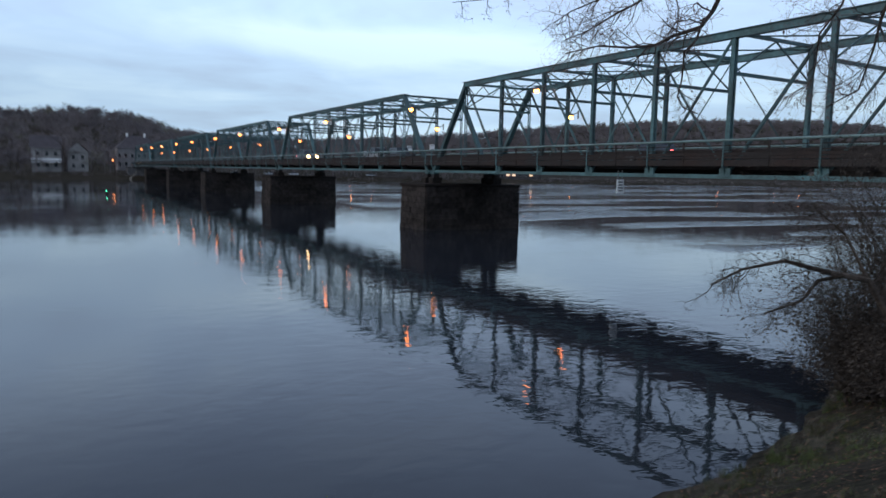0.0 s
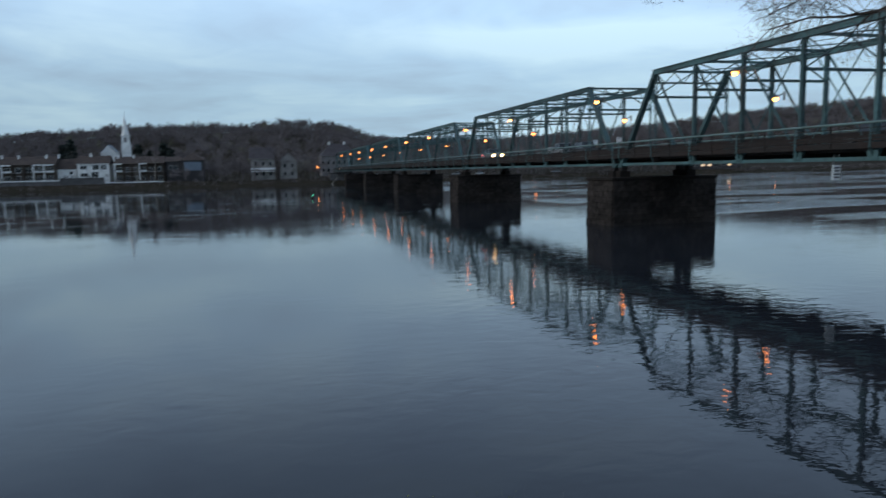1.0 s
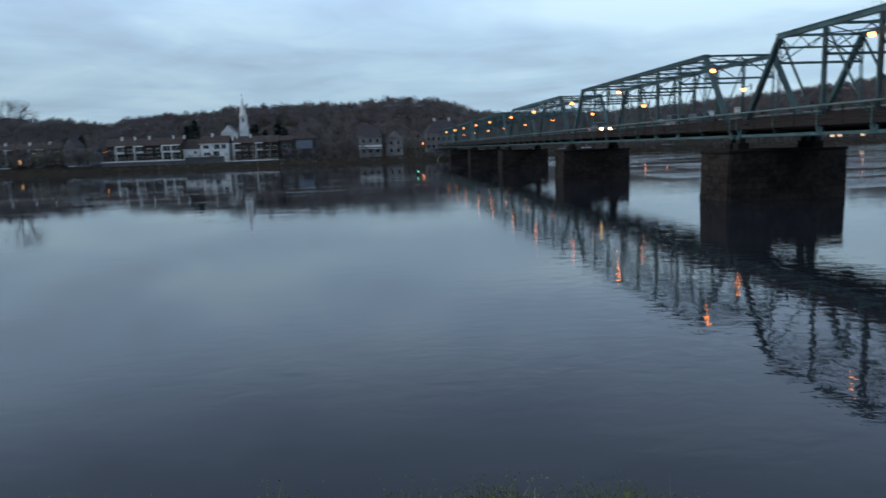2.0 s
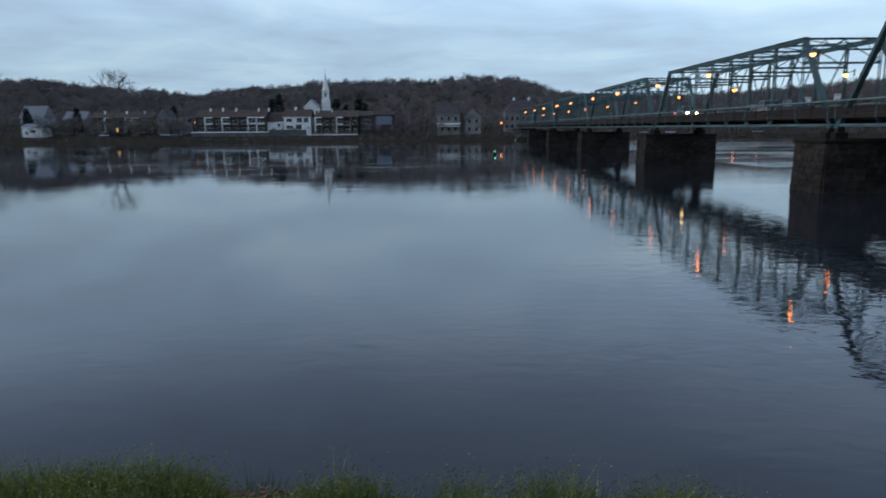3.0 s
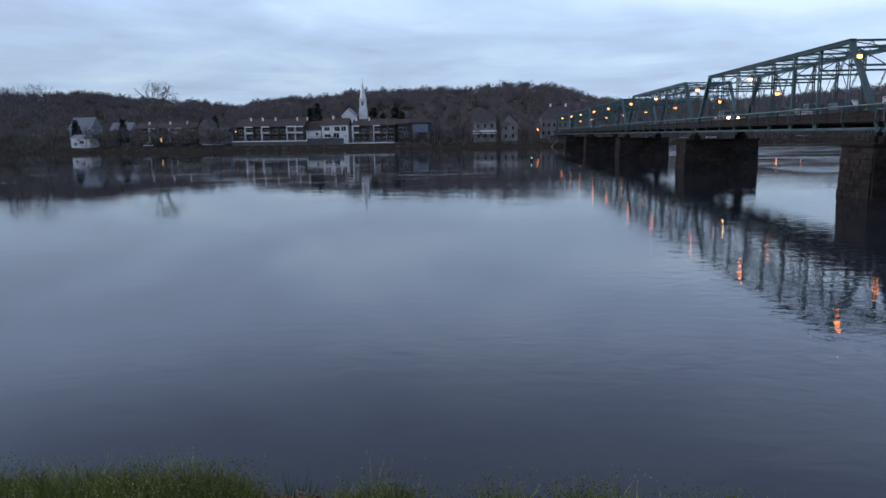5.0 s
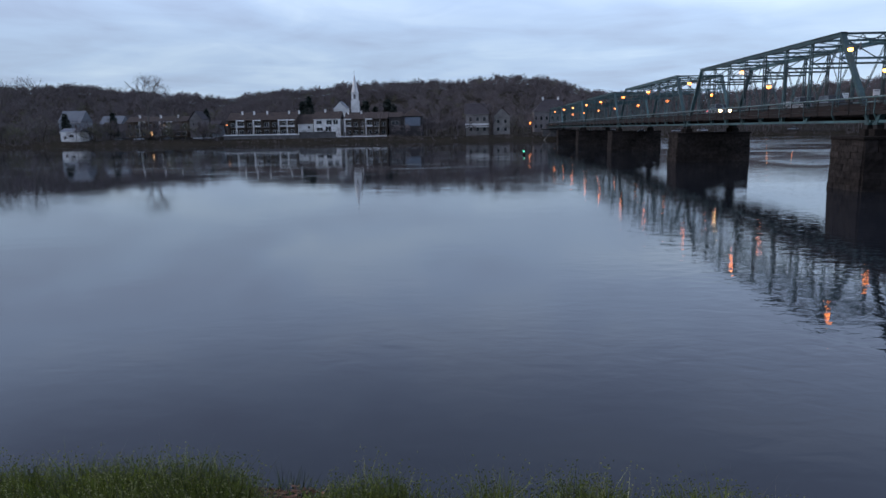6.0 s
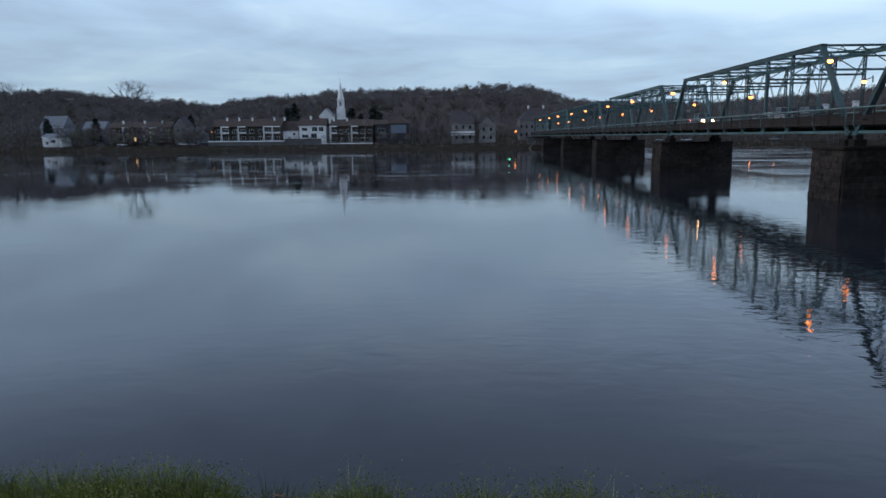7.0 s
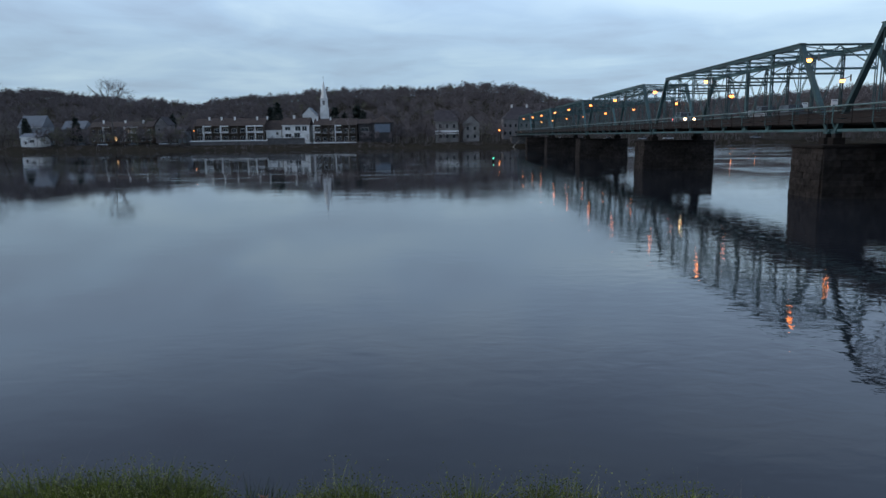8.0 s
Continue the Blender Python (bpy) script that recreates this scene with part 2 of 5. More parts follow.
def river_water():
    """Calm brown river: glossy, with ripples in patches and broken water below the bridge."""
    m = bpy.data.materials.new("river_water")
    m.use_nodes = True
    nt = m.node_tree
    b = nt.nodes["Principled BSDF"]
    b.inputs["Base Color"].default_value = (0.015, 0.017, 0.021, 1)
    b.inputs["Roughness"].default_value = 0.015
    b.inputs["IOR"].default_value = 1.33
    geo = nt.nodes.new("ShaderNodeNewGeometry")

    def tex(sx, sy, scale, detail, distort=0.0):
        mp = nt.nodes.new("ShaderNodeMapping")
        mp.inputs["Scale"].default_value = (sx, sy, 1)
        nt.links.new(geo.outputs["Position"], mp.inputs[0])
        n = nt.nodes.new("ShaderNodeTexNoise")
        n.inputs["Scale"].default_value, n.inputs["Detail"].default_value = scale, detail
        n.inputs["Distortion"].default_value = distort
        nt.links.new(mp.outputs[0], n.inputs["Vector"])
        return n.outputs["Fac"]

    def mth(op, a, c, d=None):
        n = nt.nodes.new("ShaderNodeMath")
        n.operation = op
        for i, v in enumerate((a, c, d)):
            if v is None:
                continue
            if isinstance(v, (int, float)):
                n.inputs[i].default_value = v
            else:
                nt.links.new(v, n.inputs[i])
        return n.outputs[0]

    def ramped(v, lo, hi, a, c):
        n = nt.nodes.new("ShaderNodeMapRange")
        n.interpolation_type = "SMOOTHSTEP"
        for i, val in enumerate((lo, hi, a, c), 1):
            n.inputs[i].default_value = val
        nt.links.new(v, n.inputs[0])
        return n.outputs[0]

    sep = nt.nodes.new("ShaderNodeSeparateXYZ")
    nt.links.new(geo.outputs["Position"], sep.inputs[0])
    swell = tex(0.5, 1.0, 0.45, 2)
    ripple = tex(0.7, 1.0, 1.6, 3, 0.4)
    patch = tex(0.25, 1.0, 0.035, 3, 0.6)
    calm = mth("MULTIPLY", ramped(patch, 0.40, 0.66, 0.35, 1.0), mth("MULTIPLY", ramped(sep.outputs[1], 60.0, 180.0, 1.0, 0.30), ramped(sep.outputs[0], -6.0, 14.0, 0.42, 1.0)))
    # broken water past the bridge, in strips along the current's sills
    strips = tex(0.16, 1.0, 0.075, 2, 0.4)
    strip = ramped(strips, 0.47, 0.56, 0.0, 1.0)
    past = ramped(sep.outputs[0], 44.0, 52.0, 0.0, 1.0)
    rough_water = mth("MULTIPLY", strip, past)
    height = mth("ADD", mth("MULTIPLY", swell, 0.007), mth("MULTIPLY", mth("MULTIPLY", ripple, calm), 0.0165))
    fine = tex(0.7, 1.0, 5.0, 2, 0.3)
    height = mth("ADD", height, mth("MULTIPLY", mth("MULTIPLY", fine, calm), 0.0018))
    # thin riffles drawn out across the current towards the far shore
    thread = tex(0.22, 1.0, 0.30, 4, 0.8)
    riffle = mth("MULTIPLY", ramped(thread, 0.59, 0.72, 0.0, 1.0), ramped(sep.outputs[1], 70.0, 130.0, 0.0, 1.0))
    curl = tex(0.5, 1.0, 1.1, 2, 0.4)
    height = mth("ADD", height, mth("MULTIPLY", mth("MULTIPLY", curl, riffle), 0.05))
    chop = tex(1.0, 1.0, 2.2, 3, 0.6)
    height = mth("ADD", height, mth("MULTIPLY", mth("MULTIPLY", chop, rough_water), 0.14))
    bp = nt.nodes.new("ShaderNodeBump")
    bp.inputs["Strength"].default_value, bp.inputs["Distance"].default_value = 1.0, 1.0
    nt.links.new(height, bp.inputs["Height"])
    nt.links.new(bp.outputs[0], b.inputs["Normal"])
    return m


WATER = river_water()


# ---- building helpers ----
def box(bm, cx, cy, cz, sx, sy, sz):
    bmesh.ops.create_cube(bm, size=1, matrix=Matrix.Translation((cx, cy, cz)) @ Matrix.Diagonal((sx, sy, sz, 1)))


def beam(bm, a, b, w, h):
    """A straight bar from a to b, w wide and h deep."""
    a, b = Vector(a), Vector(b)
    d = b - a
    m = Matrix.Translation((a + b) / 2) @ d.to_track_quat("Z", "Y").to_matrix().to_4x4() @ Matrix.Diagonal((w, h, d.length, 1))
    bmesh.ops.create_cube(bm, size=1, matrix=m)


def rod(bm, a, b, r0, r1=None, n=8):
    a, b = Vector(a), Vector(b)
    d = b - a
    m = Matrix.Translation((a + b) / 2) @ d.to_track_quat("Z", "Y").to_matrix().to_4x4()
    bmesh.ops.create_cone(bm, cap_ends=True, segments=n, radius1=r0, radius2=r0 if r1 is None else r1, depth=d.length, matrix=m)


def part(name, bm, mat, parent=None, label=""):
    me = bpy.data.meshes.new(name)
    bm.to_mesh(me)
    bm.free()
    me.materials.append(mat)
    ob = new(name, me)
    ob.parent = parent
    if label:
        tagged(ob, label)
    return ob


def pydata(name, verts, faces, mat, parent=None, label=""):
    me = bpy.data.meshes.new(name)
    me.from_pydata(verts, [], faces)
    me.materials.append(mat)
    ob = new(name, me)
    ob.parent = parent
    if label:
        tagged(ob, label)
    return ob


def thing(name, label, category, group="", at=(0, 0, 0), turn=0):
    ob = new(name)
    ob.matrix_basis = pose(*at, 0, 0, turn)
    ob.empty_display_size = 0.3
    return tagged(ob, label, category, group)


def shape(*boxes):
    bm = bmesh.new()
    for b in boxes:
        box(bm, *b)
    return bm


def bars(*rows):
    bm = bmesh.new()
    for r in rows:
        beam(bm, *r)
    return bm


# ---- plan, in metres: the river runs across, the bridge along +y ----
X_NEAR, X_FAR = 34.46, 41.80           # the two truss planes
PIER_1, SPAN = 62.2, 53.5              # first pier's middle, pier to pier
PANEL, GAP = 5.805, 0.63
Z_LOW, Z_TOP, Z_DECK, Z_RAIL = 5.70, 14.10, 6.85, 7.93
SHORE = 326.0


# ---- ground: one sheet with the near bank, the river bed, the far bank and the hills ----
def shoreline(x):
    return np.interp(x, [-60, 4, 7, 8.5, 9.7, 12, 14.9, 19.6, 33, 60, 200], [6.6, 6.6, 7.4, 8.0, 8.2, 8.4, 9.1, 11.0, 13.0, 14, 14])


def bank_edge(x):
    return np.interp(x, [-60, 1.2, 3.2, 6, 9, 14, 20, 33], [2.75, 2.7, 1.7, 0.9, 0.9, 2.0, 4.0, 6.0])


def ridge(x):
    """Height of the wooded ridge's ground 600 m off."""
    xs = [-2500, -1200, -700, -415, -350, -322, -309, -269, -244, -209, -195, -170, -152, -126, -110, -83, -61, -40, -21, 8, 18, 47, 63, 76, 87, 103, 116, 200, 300, 395, 500, 677, 782, 966, 1200, 2500]
    zs = [48.4, 48.4, 47.4, 41.9, 41.4, 39.4, 36.4, 33.9, 31.4, 26.9, 30.9, 34.4, 32.9, 35.9, 38.9, 38.4, 38.4, 39.4, 38.9, 40.9, 42.9, 40.9, 39.9, 35.9, 31.9, 28.4, 25.9, 25, 32, 41, 53, 68, 75, 83, 87, 91]
    return np.interp(x, xs, zs)


def ground_height(x, y):
    x, y = np.asarray(x, float), np.asarray(y, float)
    ys, ye = shoreline(x), bank_edge(x)
    s = np.clip((ys - y) / (ys - ye), 0, 1)
    near = 4.2 * s ** 1.15 + np.where(s >= 1, 0.012 * np.clip(ye - y, 0, 60), 0)
    bed = -1.6 * np.clip((y - ys) / 8, 0, 1) * np.clip((SHORE - y) / 8, 0, 1)
    f = np.clip((y - SHORE) / 7, 0, 1)
    far = 2.4 * f + np.clip((y - SHORE - 7) / 60, 0, 1) * 2.0
    rise = np.clip((y - 400) / 200, 0, 1)
    far = far + (ridge(x * np.where(y > 400, 600 / np.maximum(y, 1), 1)) - 4.4) * rise ** 1.3 * np.where(y > 600, 1 + (y - 600) / 2500, 1)
    return np.where(y < ys, near, np.where(y < SHORE, bed, far))


def ground_sheet():
    gx = np.unique(np.concatenate([np.linspace(-3000, -460, 14), np.linspace(-450, -12, 60), np.linspace(-11, 38, 110), np.linspace(40, 900, 90), np.linspace(950, 3000, 14)]))
    gy = np.unique(np.concatenate([np.linspace(-900, -14, 10), np.linspace(-12, 16, 75), np.linspace(20, 318, 12), np.linspace(320, 345, 18), np.linspace(355, 700, 50), np.linspace(750, 3200, 12)]))
    vx, vy = np.meshgrid(gx, gy)
    vz = ground_height(vx, vy)
    verts = []
    for a, b, c in zip(vx.ravel(), vy.ravel(), vz.ravel()):
        n = noise.noise((a * 0.9, b * 0.9, 0)) * 0.07 + noise.noise((a * 0.25, b * 0.25, 3)) * 0.12 if b < 20 else noise.noise((a * 0.06, b * 0.06, 0)) * 0.7 + noise.noise((a * 0.012, b * 0.012, 0)) * 0.6
        verts.append((a, b, c + n))
    w = len(gx)
    faces = [(j * w + i, j * w + i + 1, (j + 1) * w + i + 1, (j + 1) * w + i) for j in range(len(gy) - 1) for i in range(w - 1)]
    ob = pydata("ground", verts, faces, SOIL)
    for p in ob.data.polygons:
        p.use_smooth = True
    return tagged(ob, "dark earth banks and wooded hillside ground", "ground", kind="structure")


ground_sheet()
river = part("water", shape((0, 170, -0.5, 6000, 345, 1.0)), WATER)
tagged(river, "calm grey river mirroring the evening sky", "river", kind="structure")


# ---- bridge ----
def truss_span():
    """One riveted Pratt through-truss span, its near end at the thing's origin, running along +y."""
    span = thing("truss_span", "green-painted steel through-truss bridge span on stone piers", "bridge span", "spans of the bridge")
    n, w = 9, X_FAR - X_NEAR
    y = [GAP + PANEL * k for k in range(n + 1)]
    lo, hi = Z_LOW + 0.15, Z_TOP - 0.2
    for x in (0, w):
        bm = bars(((x, y[1] - 0.2, hi), (x, y[8] + 0.2, hi), 0.44, 0.38))
        box(bm, x, (y[1] + y[8]) / 2, hi + 0.22, 0.62, y[8] - y[1] + 0.5, 0.04)
        part("top_chord", bm, BRIDGE_PAINT, span)
        bm = bmesh.new()
        for side in (-0.13, 0.13):
            beam(bm, (x + side, y[0] - 0.3, lo), (x + side, y[9] + 0.3, lo), 0.06, 0.24)
        part("bottom_chord", bm, BRIDGE_PAINT, span)
        for a, b in ((0, 1), (9, 8)):
            bm = bars(((x, y[a], lo - 0.1), (x, y[b], hi), 0.46, 0.36))
            box(bm, x, y[a], lo - 0.2, 0.6, 0.7, 0.2)
            part("end_post", bm, BRIDGE_PAINT, span)
        for k in range(1, 9):
            if k in (1, 8):
                bm = bars(((x - 0.1, y[k], lo), (x - 0.1, y[k], hi), 0.06, 0.1), ((x + 0.1, y[k], lo), (x + 0.1, y[k], hi), 0.06, 0.1))
                part("hip_hanger", bm, BRIDGE_PAINT, span)
                continue
            bm = bars(((x - 0.12, y[k], lo), (x - 0.12, y[k], hi), 0.06, 0.25), ((x + 0.12, y[k], lo), (x + 0.12, y[k], hi), 0.06, 0.25))
            steps = 14
            for i in range(steps):
                za, zb = lo + (hi - lo) * i / steps, lo + (hi - lo) * (i + 1) / steps
                sg = 1 if i % 2 else -1
                beam(bm, (x - 0.12 * sg, y[k] - 0.11, za), (x + 0.12 * sg, y[k] - 0.11, zb), 0.07, 0.02)
            # gusset plate where post meets the lower chord
            beam(bm, (x - 0.2, y[k], lo - 0.05), (x - 0.2, y[k], lo + 0.5), 0.04, 0.75)
            part("post", bm, BRIDGE_PAINT, span)
        for a, b in ((1, 2), (2, 3), (3, 4), (8, 7), (7, 6), (6, 5)):
            bm = bars(*[((x + s, y[a], hi), (x + s, y[b], lo), 0.035, 0.11 if a in (1, 8) else 0.09) for s in (-0.07, 0.07)])
            part("diagonal", bm, BRIDGE_PAINT, span)
        for a, b in ((4, 5), (5, 4), (4, 3), (5, 6)):
            part("counter_rod", bars(((x, y[a], hi), (x, y[b], lo), 0.05, 0.07)), BRIDGE_PAINT, span)
    for k in range(1, 9):
        bm = bars(((0, y[k], hi + 0.1), (w, y[k], hi + 0.1), 0.18, 0.2))
        part("top_strut", bm, BRIDGE_PAINT, span)
        low = Z_TOP - 2.35
        bm = bars(((0, y[k], low), (w, y[k], low), 0.14, 0.2), ((0, y[k], low), (w / 2, y[k], hi), 0.07, 0.09), ((w, y[k], low), (w / 2, y[k], hi), 0.07, 0.09))
        part("sway_brace", bm, BRIDGE_PAINT, span)
    for k in range(1, 8):
        part("lateral_brace", bars(((0, y[k], hi), (w, y[k + 1], hi), 0.08, 0.08), ((w, y[k], hi - 0.09), (0, y[k + 1], hi - 0.09), 0.08, 0.08)), BRIDGE_PAINT, span)
    for k in (1, 8):
        bm = bars(((0, y[k], hi - 0.9), (w, y[k], hi - 0.9), 0.1, 0.16))
        for i in range(8):
            beam(bm, (w * i / 8, y[k], hi - 0.9 * (i % 2)), (w * (i + 1) / 8, y[k], hi - 0.9 * ((i + 1) % 2)), 0.06, 0.06)
        beam(bm, (0, y[k], hi - 2.0), (0.9, y[k], hi - 0.9), 0.08, 0.1)
        beam(bm, (w, y[k], hi - 2.0), (w - 0.9, y[k], hi - 0.9), 0.08, 0.1)
        part("portal_brace", bm, BRIDGE_PAINT, span)
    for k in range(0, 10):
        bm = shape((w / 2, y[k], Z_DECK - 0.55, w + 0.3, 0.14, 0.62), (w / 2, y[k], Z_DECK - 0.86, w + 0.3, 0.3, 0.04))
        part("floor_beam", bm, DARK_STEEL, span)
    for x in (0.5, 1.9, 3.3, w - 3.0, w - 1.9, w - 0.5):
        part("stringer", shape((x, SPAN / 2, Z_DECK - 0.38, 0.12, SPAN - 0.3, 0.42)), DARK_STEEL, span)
    part("deck", shape((w / 2, SPAN / 2, Z_DECK - 0.08, w - 0.7, SPAN - 0.04, 0.16)), DECK, span)
    for x in (0.45, w - 0.45):
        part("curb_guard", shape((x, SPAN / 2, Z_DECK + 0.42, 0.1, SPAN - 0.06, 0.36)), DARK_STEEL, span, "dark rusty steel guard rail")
    for x in (-0.42, w + 0.42):
        bm = bmesh.new()
        rod(bm, (x, 0.03, Z_RAIL), (x, SPAN - 0.03, Z_RAIL), 0.075)
        rail = part("railing", bm, RAIL_PAINT, span)
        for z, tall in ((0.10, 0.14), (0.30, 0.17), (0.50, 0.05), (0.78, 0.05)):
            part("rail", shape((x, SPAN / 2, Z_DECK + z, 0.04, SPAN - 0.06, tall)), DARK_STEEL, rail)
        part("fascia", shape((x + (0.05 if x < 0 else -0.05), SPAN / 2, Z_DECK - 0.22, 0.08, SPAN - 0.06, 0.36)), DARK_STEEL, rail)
        for k in range(19):
            yy = GAP + PANEL * k / 2
            bm = shape((x, yy, (Z_RAIL + Z_DECK - 0.4) / 2, 0.08, 0.1, Z_RAIL - Z_DECK + 0.4))
            if k % 2 == 0:
                s = 1 if x < 0 else -1
                beam(bm, (x, yy, Z_DECK - 0.3), (x + 0.3 * s, yy, Z_LOW + 0.2), 0.09, 0.12)
            part("rail_post", bm, BRIDGE_PAINT if k % 2 == 0 else DARK_STEEL, rail)
    return span


first_span = truss_span()
first_span.matrix_basis = pose(X_NEAR, PIER_1 - SPAN, 0)
for k in range(1, 6):
    copy_thing(first_span, pose(X_NEAR, PIER_1 - SPAN + SPAN * k, 0))


def stone_mesh(name):
    """A rough-faced ashlar block, one metre each way."""
    bm = bmesh.new()
    bmesh.ops.create_cube(bm, size=1)
    for v in bm.verts:
        v.co += Vector([random.uniform(-0.03, 0.03) for _ in range(3)])
    bmesh.ops.bevel(bm, geom=bm.edges[:], offset=0.045, segments=1, affect="EDGES")
    me = bpy.data.meshes.new(name)
    bm.to_mesh(me)
    bm.free()
    me.materials.append(PIER_STONE)
    return me


STONES = [stone_mesh("stone") for _ in range(4)]


def bridge_pier():
    """Masonry pier, battered, its middle at the origin; x across the bridge."""
    pier = thing("bridge_pier", "dark weathered masonry bridge pier standing in the river", "bridge pier", "piers of the bridge")
    x0, x1, half, top = -5.75, 5.45, 2.62, 4.35
    bm = bmesh.new()
    box(bm, (x0 + x1) / 2, 0, top / 2 - 1.0, x1 - x0 - 0.1, 2 * half - 0.1, top + 2.0)
    part("core", bm, PIER_CORE, pier)
    bm = shape(((x0 + x1) / 2, 0, top + 0.12, x1 - x0 + 0.35, 2 * half + 0.3, 0.3))
    bmesh.ops.bevel(bm, geom=bm.edges[:], offset=0.05, segments=1, affect="EDGES")
    part("coping", bm, PIER_CORE, pier)
    for x in (X_NEAR - 38.13, X_FAR - 38.13):
        for y in (-0.75, 0.75):
            bm = shape((x, y, 4.86, 1.1, 0.9, 0.72))
            bmesh.ops.bevel(bm, geom=bm.edges[:], offset=0.04, segments=1, affect="EDGES")
            part("bearing_block", bm, PIER_CORE, pier)
            part("bearing_shoe", shape((x, y, 5.4, 0.6, 0.6, 0.36)), DARK_STEEL, pier)
    courses, h = 9, 5.0 / 9
    rng = random.Random(7)
    for c in range(courses):
        z = -0.62 + h * (c + 0.5)
        out = 0.16 * (1 - c / courses)
        for a, b, fixed, axis in ((x0, x1, -half - out, 0), (x0, x1, half + out, 0), (-half, half, x0 - out, 1), (-half, half, x1 + out, 1)):
            u = a
            while u < b - 0.05:
                l = min(rng.uniform(0.7, 1.9), b - u)
                if b - u - l < 0.5:
                    l = b - u
                st = new("stone", STONES[rng.randrange(4)])
                d = 0.55 + rng.uniform(-0.05, 0.06)
                inward = 0.22 if fixed < 0 else -0.22
                st.location = (u + l / 2, fixed + inward, z) if axis == 0 else (fixed + inward, u + l / 2, z)
                st.scale = (l * 0.99, d, h * 0.98) if axis == 0 else (d, l * 0.99, h * 0.98)
                st.parent = pier
                u += l
    return pier


first_pier = bridge_pier()
first_pier.matrix_basis = pose(38.13, PIER_1, 0)
for k in range(1, 5):
    copy_thing(first_pier, pose(38.13, PIER_1 + SPAN * k, 0))
for name, y, s in (("near_abutment", PIER_1 - SPAN, -1), ("far_abutment", PIER_1 + 5 * SPAN, 1)):
    ab = thing("bridge_abutment", "dark stone bridge abutment built into the bank", "abutment", "abutments of the bridge", (38.13, y, 0))
    bm = shape((0, s * 3.6, 1.9, 13, 7.0, 5.6))
    bmesh.ops.bevel(bm, geom=bm.edges[:], offset=0.1, segments=1, affect="EDGES")
    part("wall", bm, BANK_STONE, ab)
    part("cap", shape((0, s * 3.6, 4.85, 13.3, 7.2, 0.3)), PIER_CORE, ab)
    part("backwall", shape((0, s * 4.2, 5.85, 9, 5.8, 1.7)), BANK_STONE, ab)


# ---- lamps on the bridge ----
def bridge_lamp(x, y, z, s):
    lamp = thing("bridge_lamp", "glowing orange sodium lamp on a bracket of the bridge truss", "street lamp", "lamps on the bridge", (x, y, z))
    part("bracket", bars(((0, 0, 0.55), (-0.75 * s, 0, 0.28), 0.07, 0.07), ((0, 0, 0.0), (0, 0, 0.7), 0.1, 0.1)), LAMP_METAL, lamp)
    bm = bmesh.new()
    bmesh.ops.create_cone(bm, cap_ends=True, segments=10, radius1=0.30, radius2=0.14, depth=0.22, matrix=Matrix.Translation((-0.85 * s, 0, 0.30)))
    part("hood", bm, LAMP_METAL, lamp)
    bm = bmesh.new()
    bmesh.ops.create_uvsphere(bm, u_segments=12, v_segments=8, radius=0.22 if y < 100 else 0.31, matrix=Matrix.Translation((-0.85 * s, 0, 0.08)) @ Matrix.Diagonal((1, 1, 0.85, 1)))
    part("bulb", bm, WARM if y < 100 else SODIUM, lamp, "glowing orange globe")


for y in (44.0, 65.4, 90.9, 112.5, 138.7, 161.5, 190.1, 213.9, 243.1, 267.6, 297.7):
    bridge_lamp(X_NEAR, y, 12.15, 1)
for y in (48.5, 72.8, 100.5, 123.9, 152.0, 179.0, 207.0, 235.5, 267.0, 296.0):
    bridge_lamp(X_FAR, y, 10.8, 1)


# ---- signs hung on the bridge ----
def sheet_sign(x, y, z, w, h, rows):
    sg = thing("hanging_sign", "white sheet sign with rows of dark lettering on the bridge", "sign", "signs on the bridge", (x, y, z))
    plate = part("plate", shape((0, 0, 0, w, 0.04, h)), SIGN_WHITE, sg)
    part("hanger", shape((-w * 0.3, 0.05, h / 2 + 0.3, 0.05, 0.05, 0.7), (w * 0.3, 0.05, h / 2 + 0.3, 0.05, 0.05, 0.7)), LAMP_METAL, sg)
    for i in range(rows):
        part("lettering_bar", shape((0, -0.024, h * (0.32 - 0.64 * i / max(1, rows - 1)), w * (0.7 - 0.12 * (i % 2)), 0.01, h * 0.1)), SIGN_BAR, plate)


sheet_sign(X_NEAR - 0.3, 35.0, 5.05, 0.62, 0.92, 4)
sheet_sign(X_FAR + 0.5, 82.6, 8.75, 0.7, 0.75, 2)
sheet_sign(X_FAR + 0.5, 76.4, 8.8, 0.7, 0.75, 2)


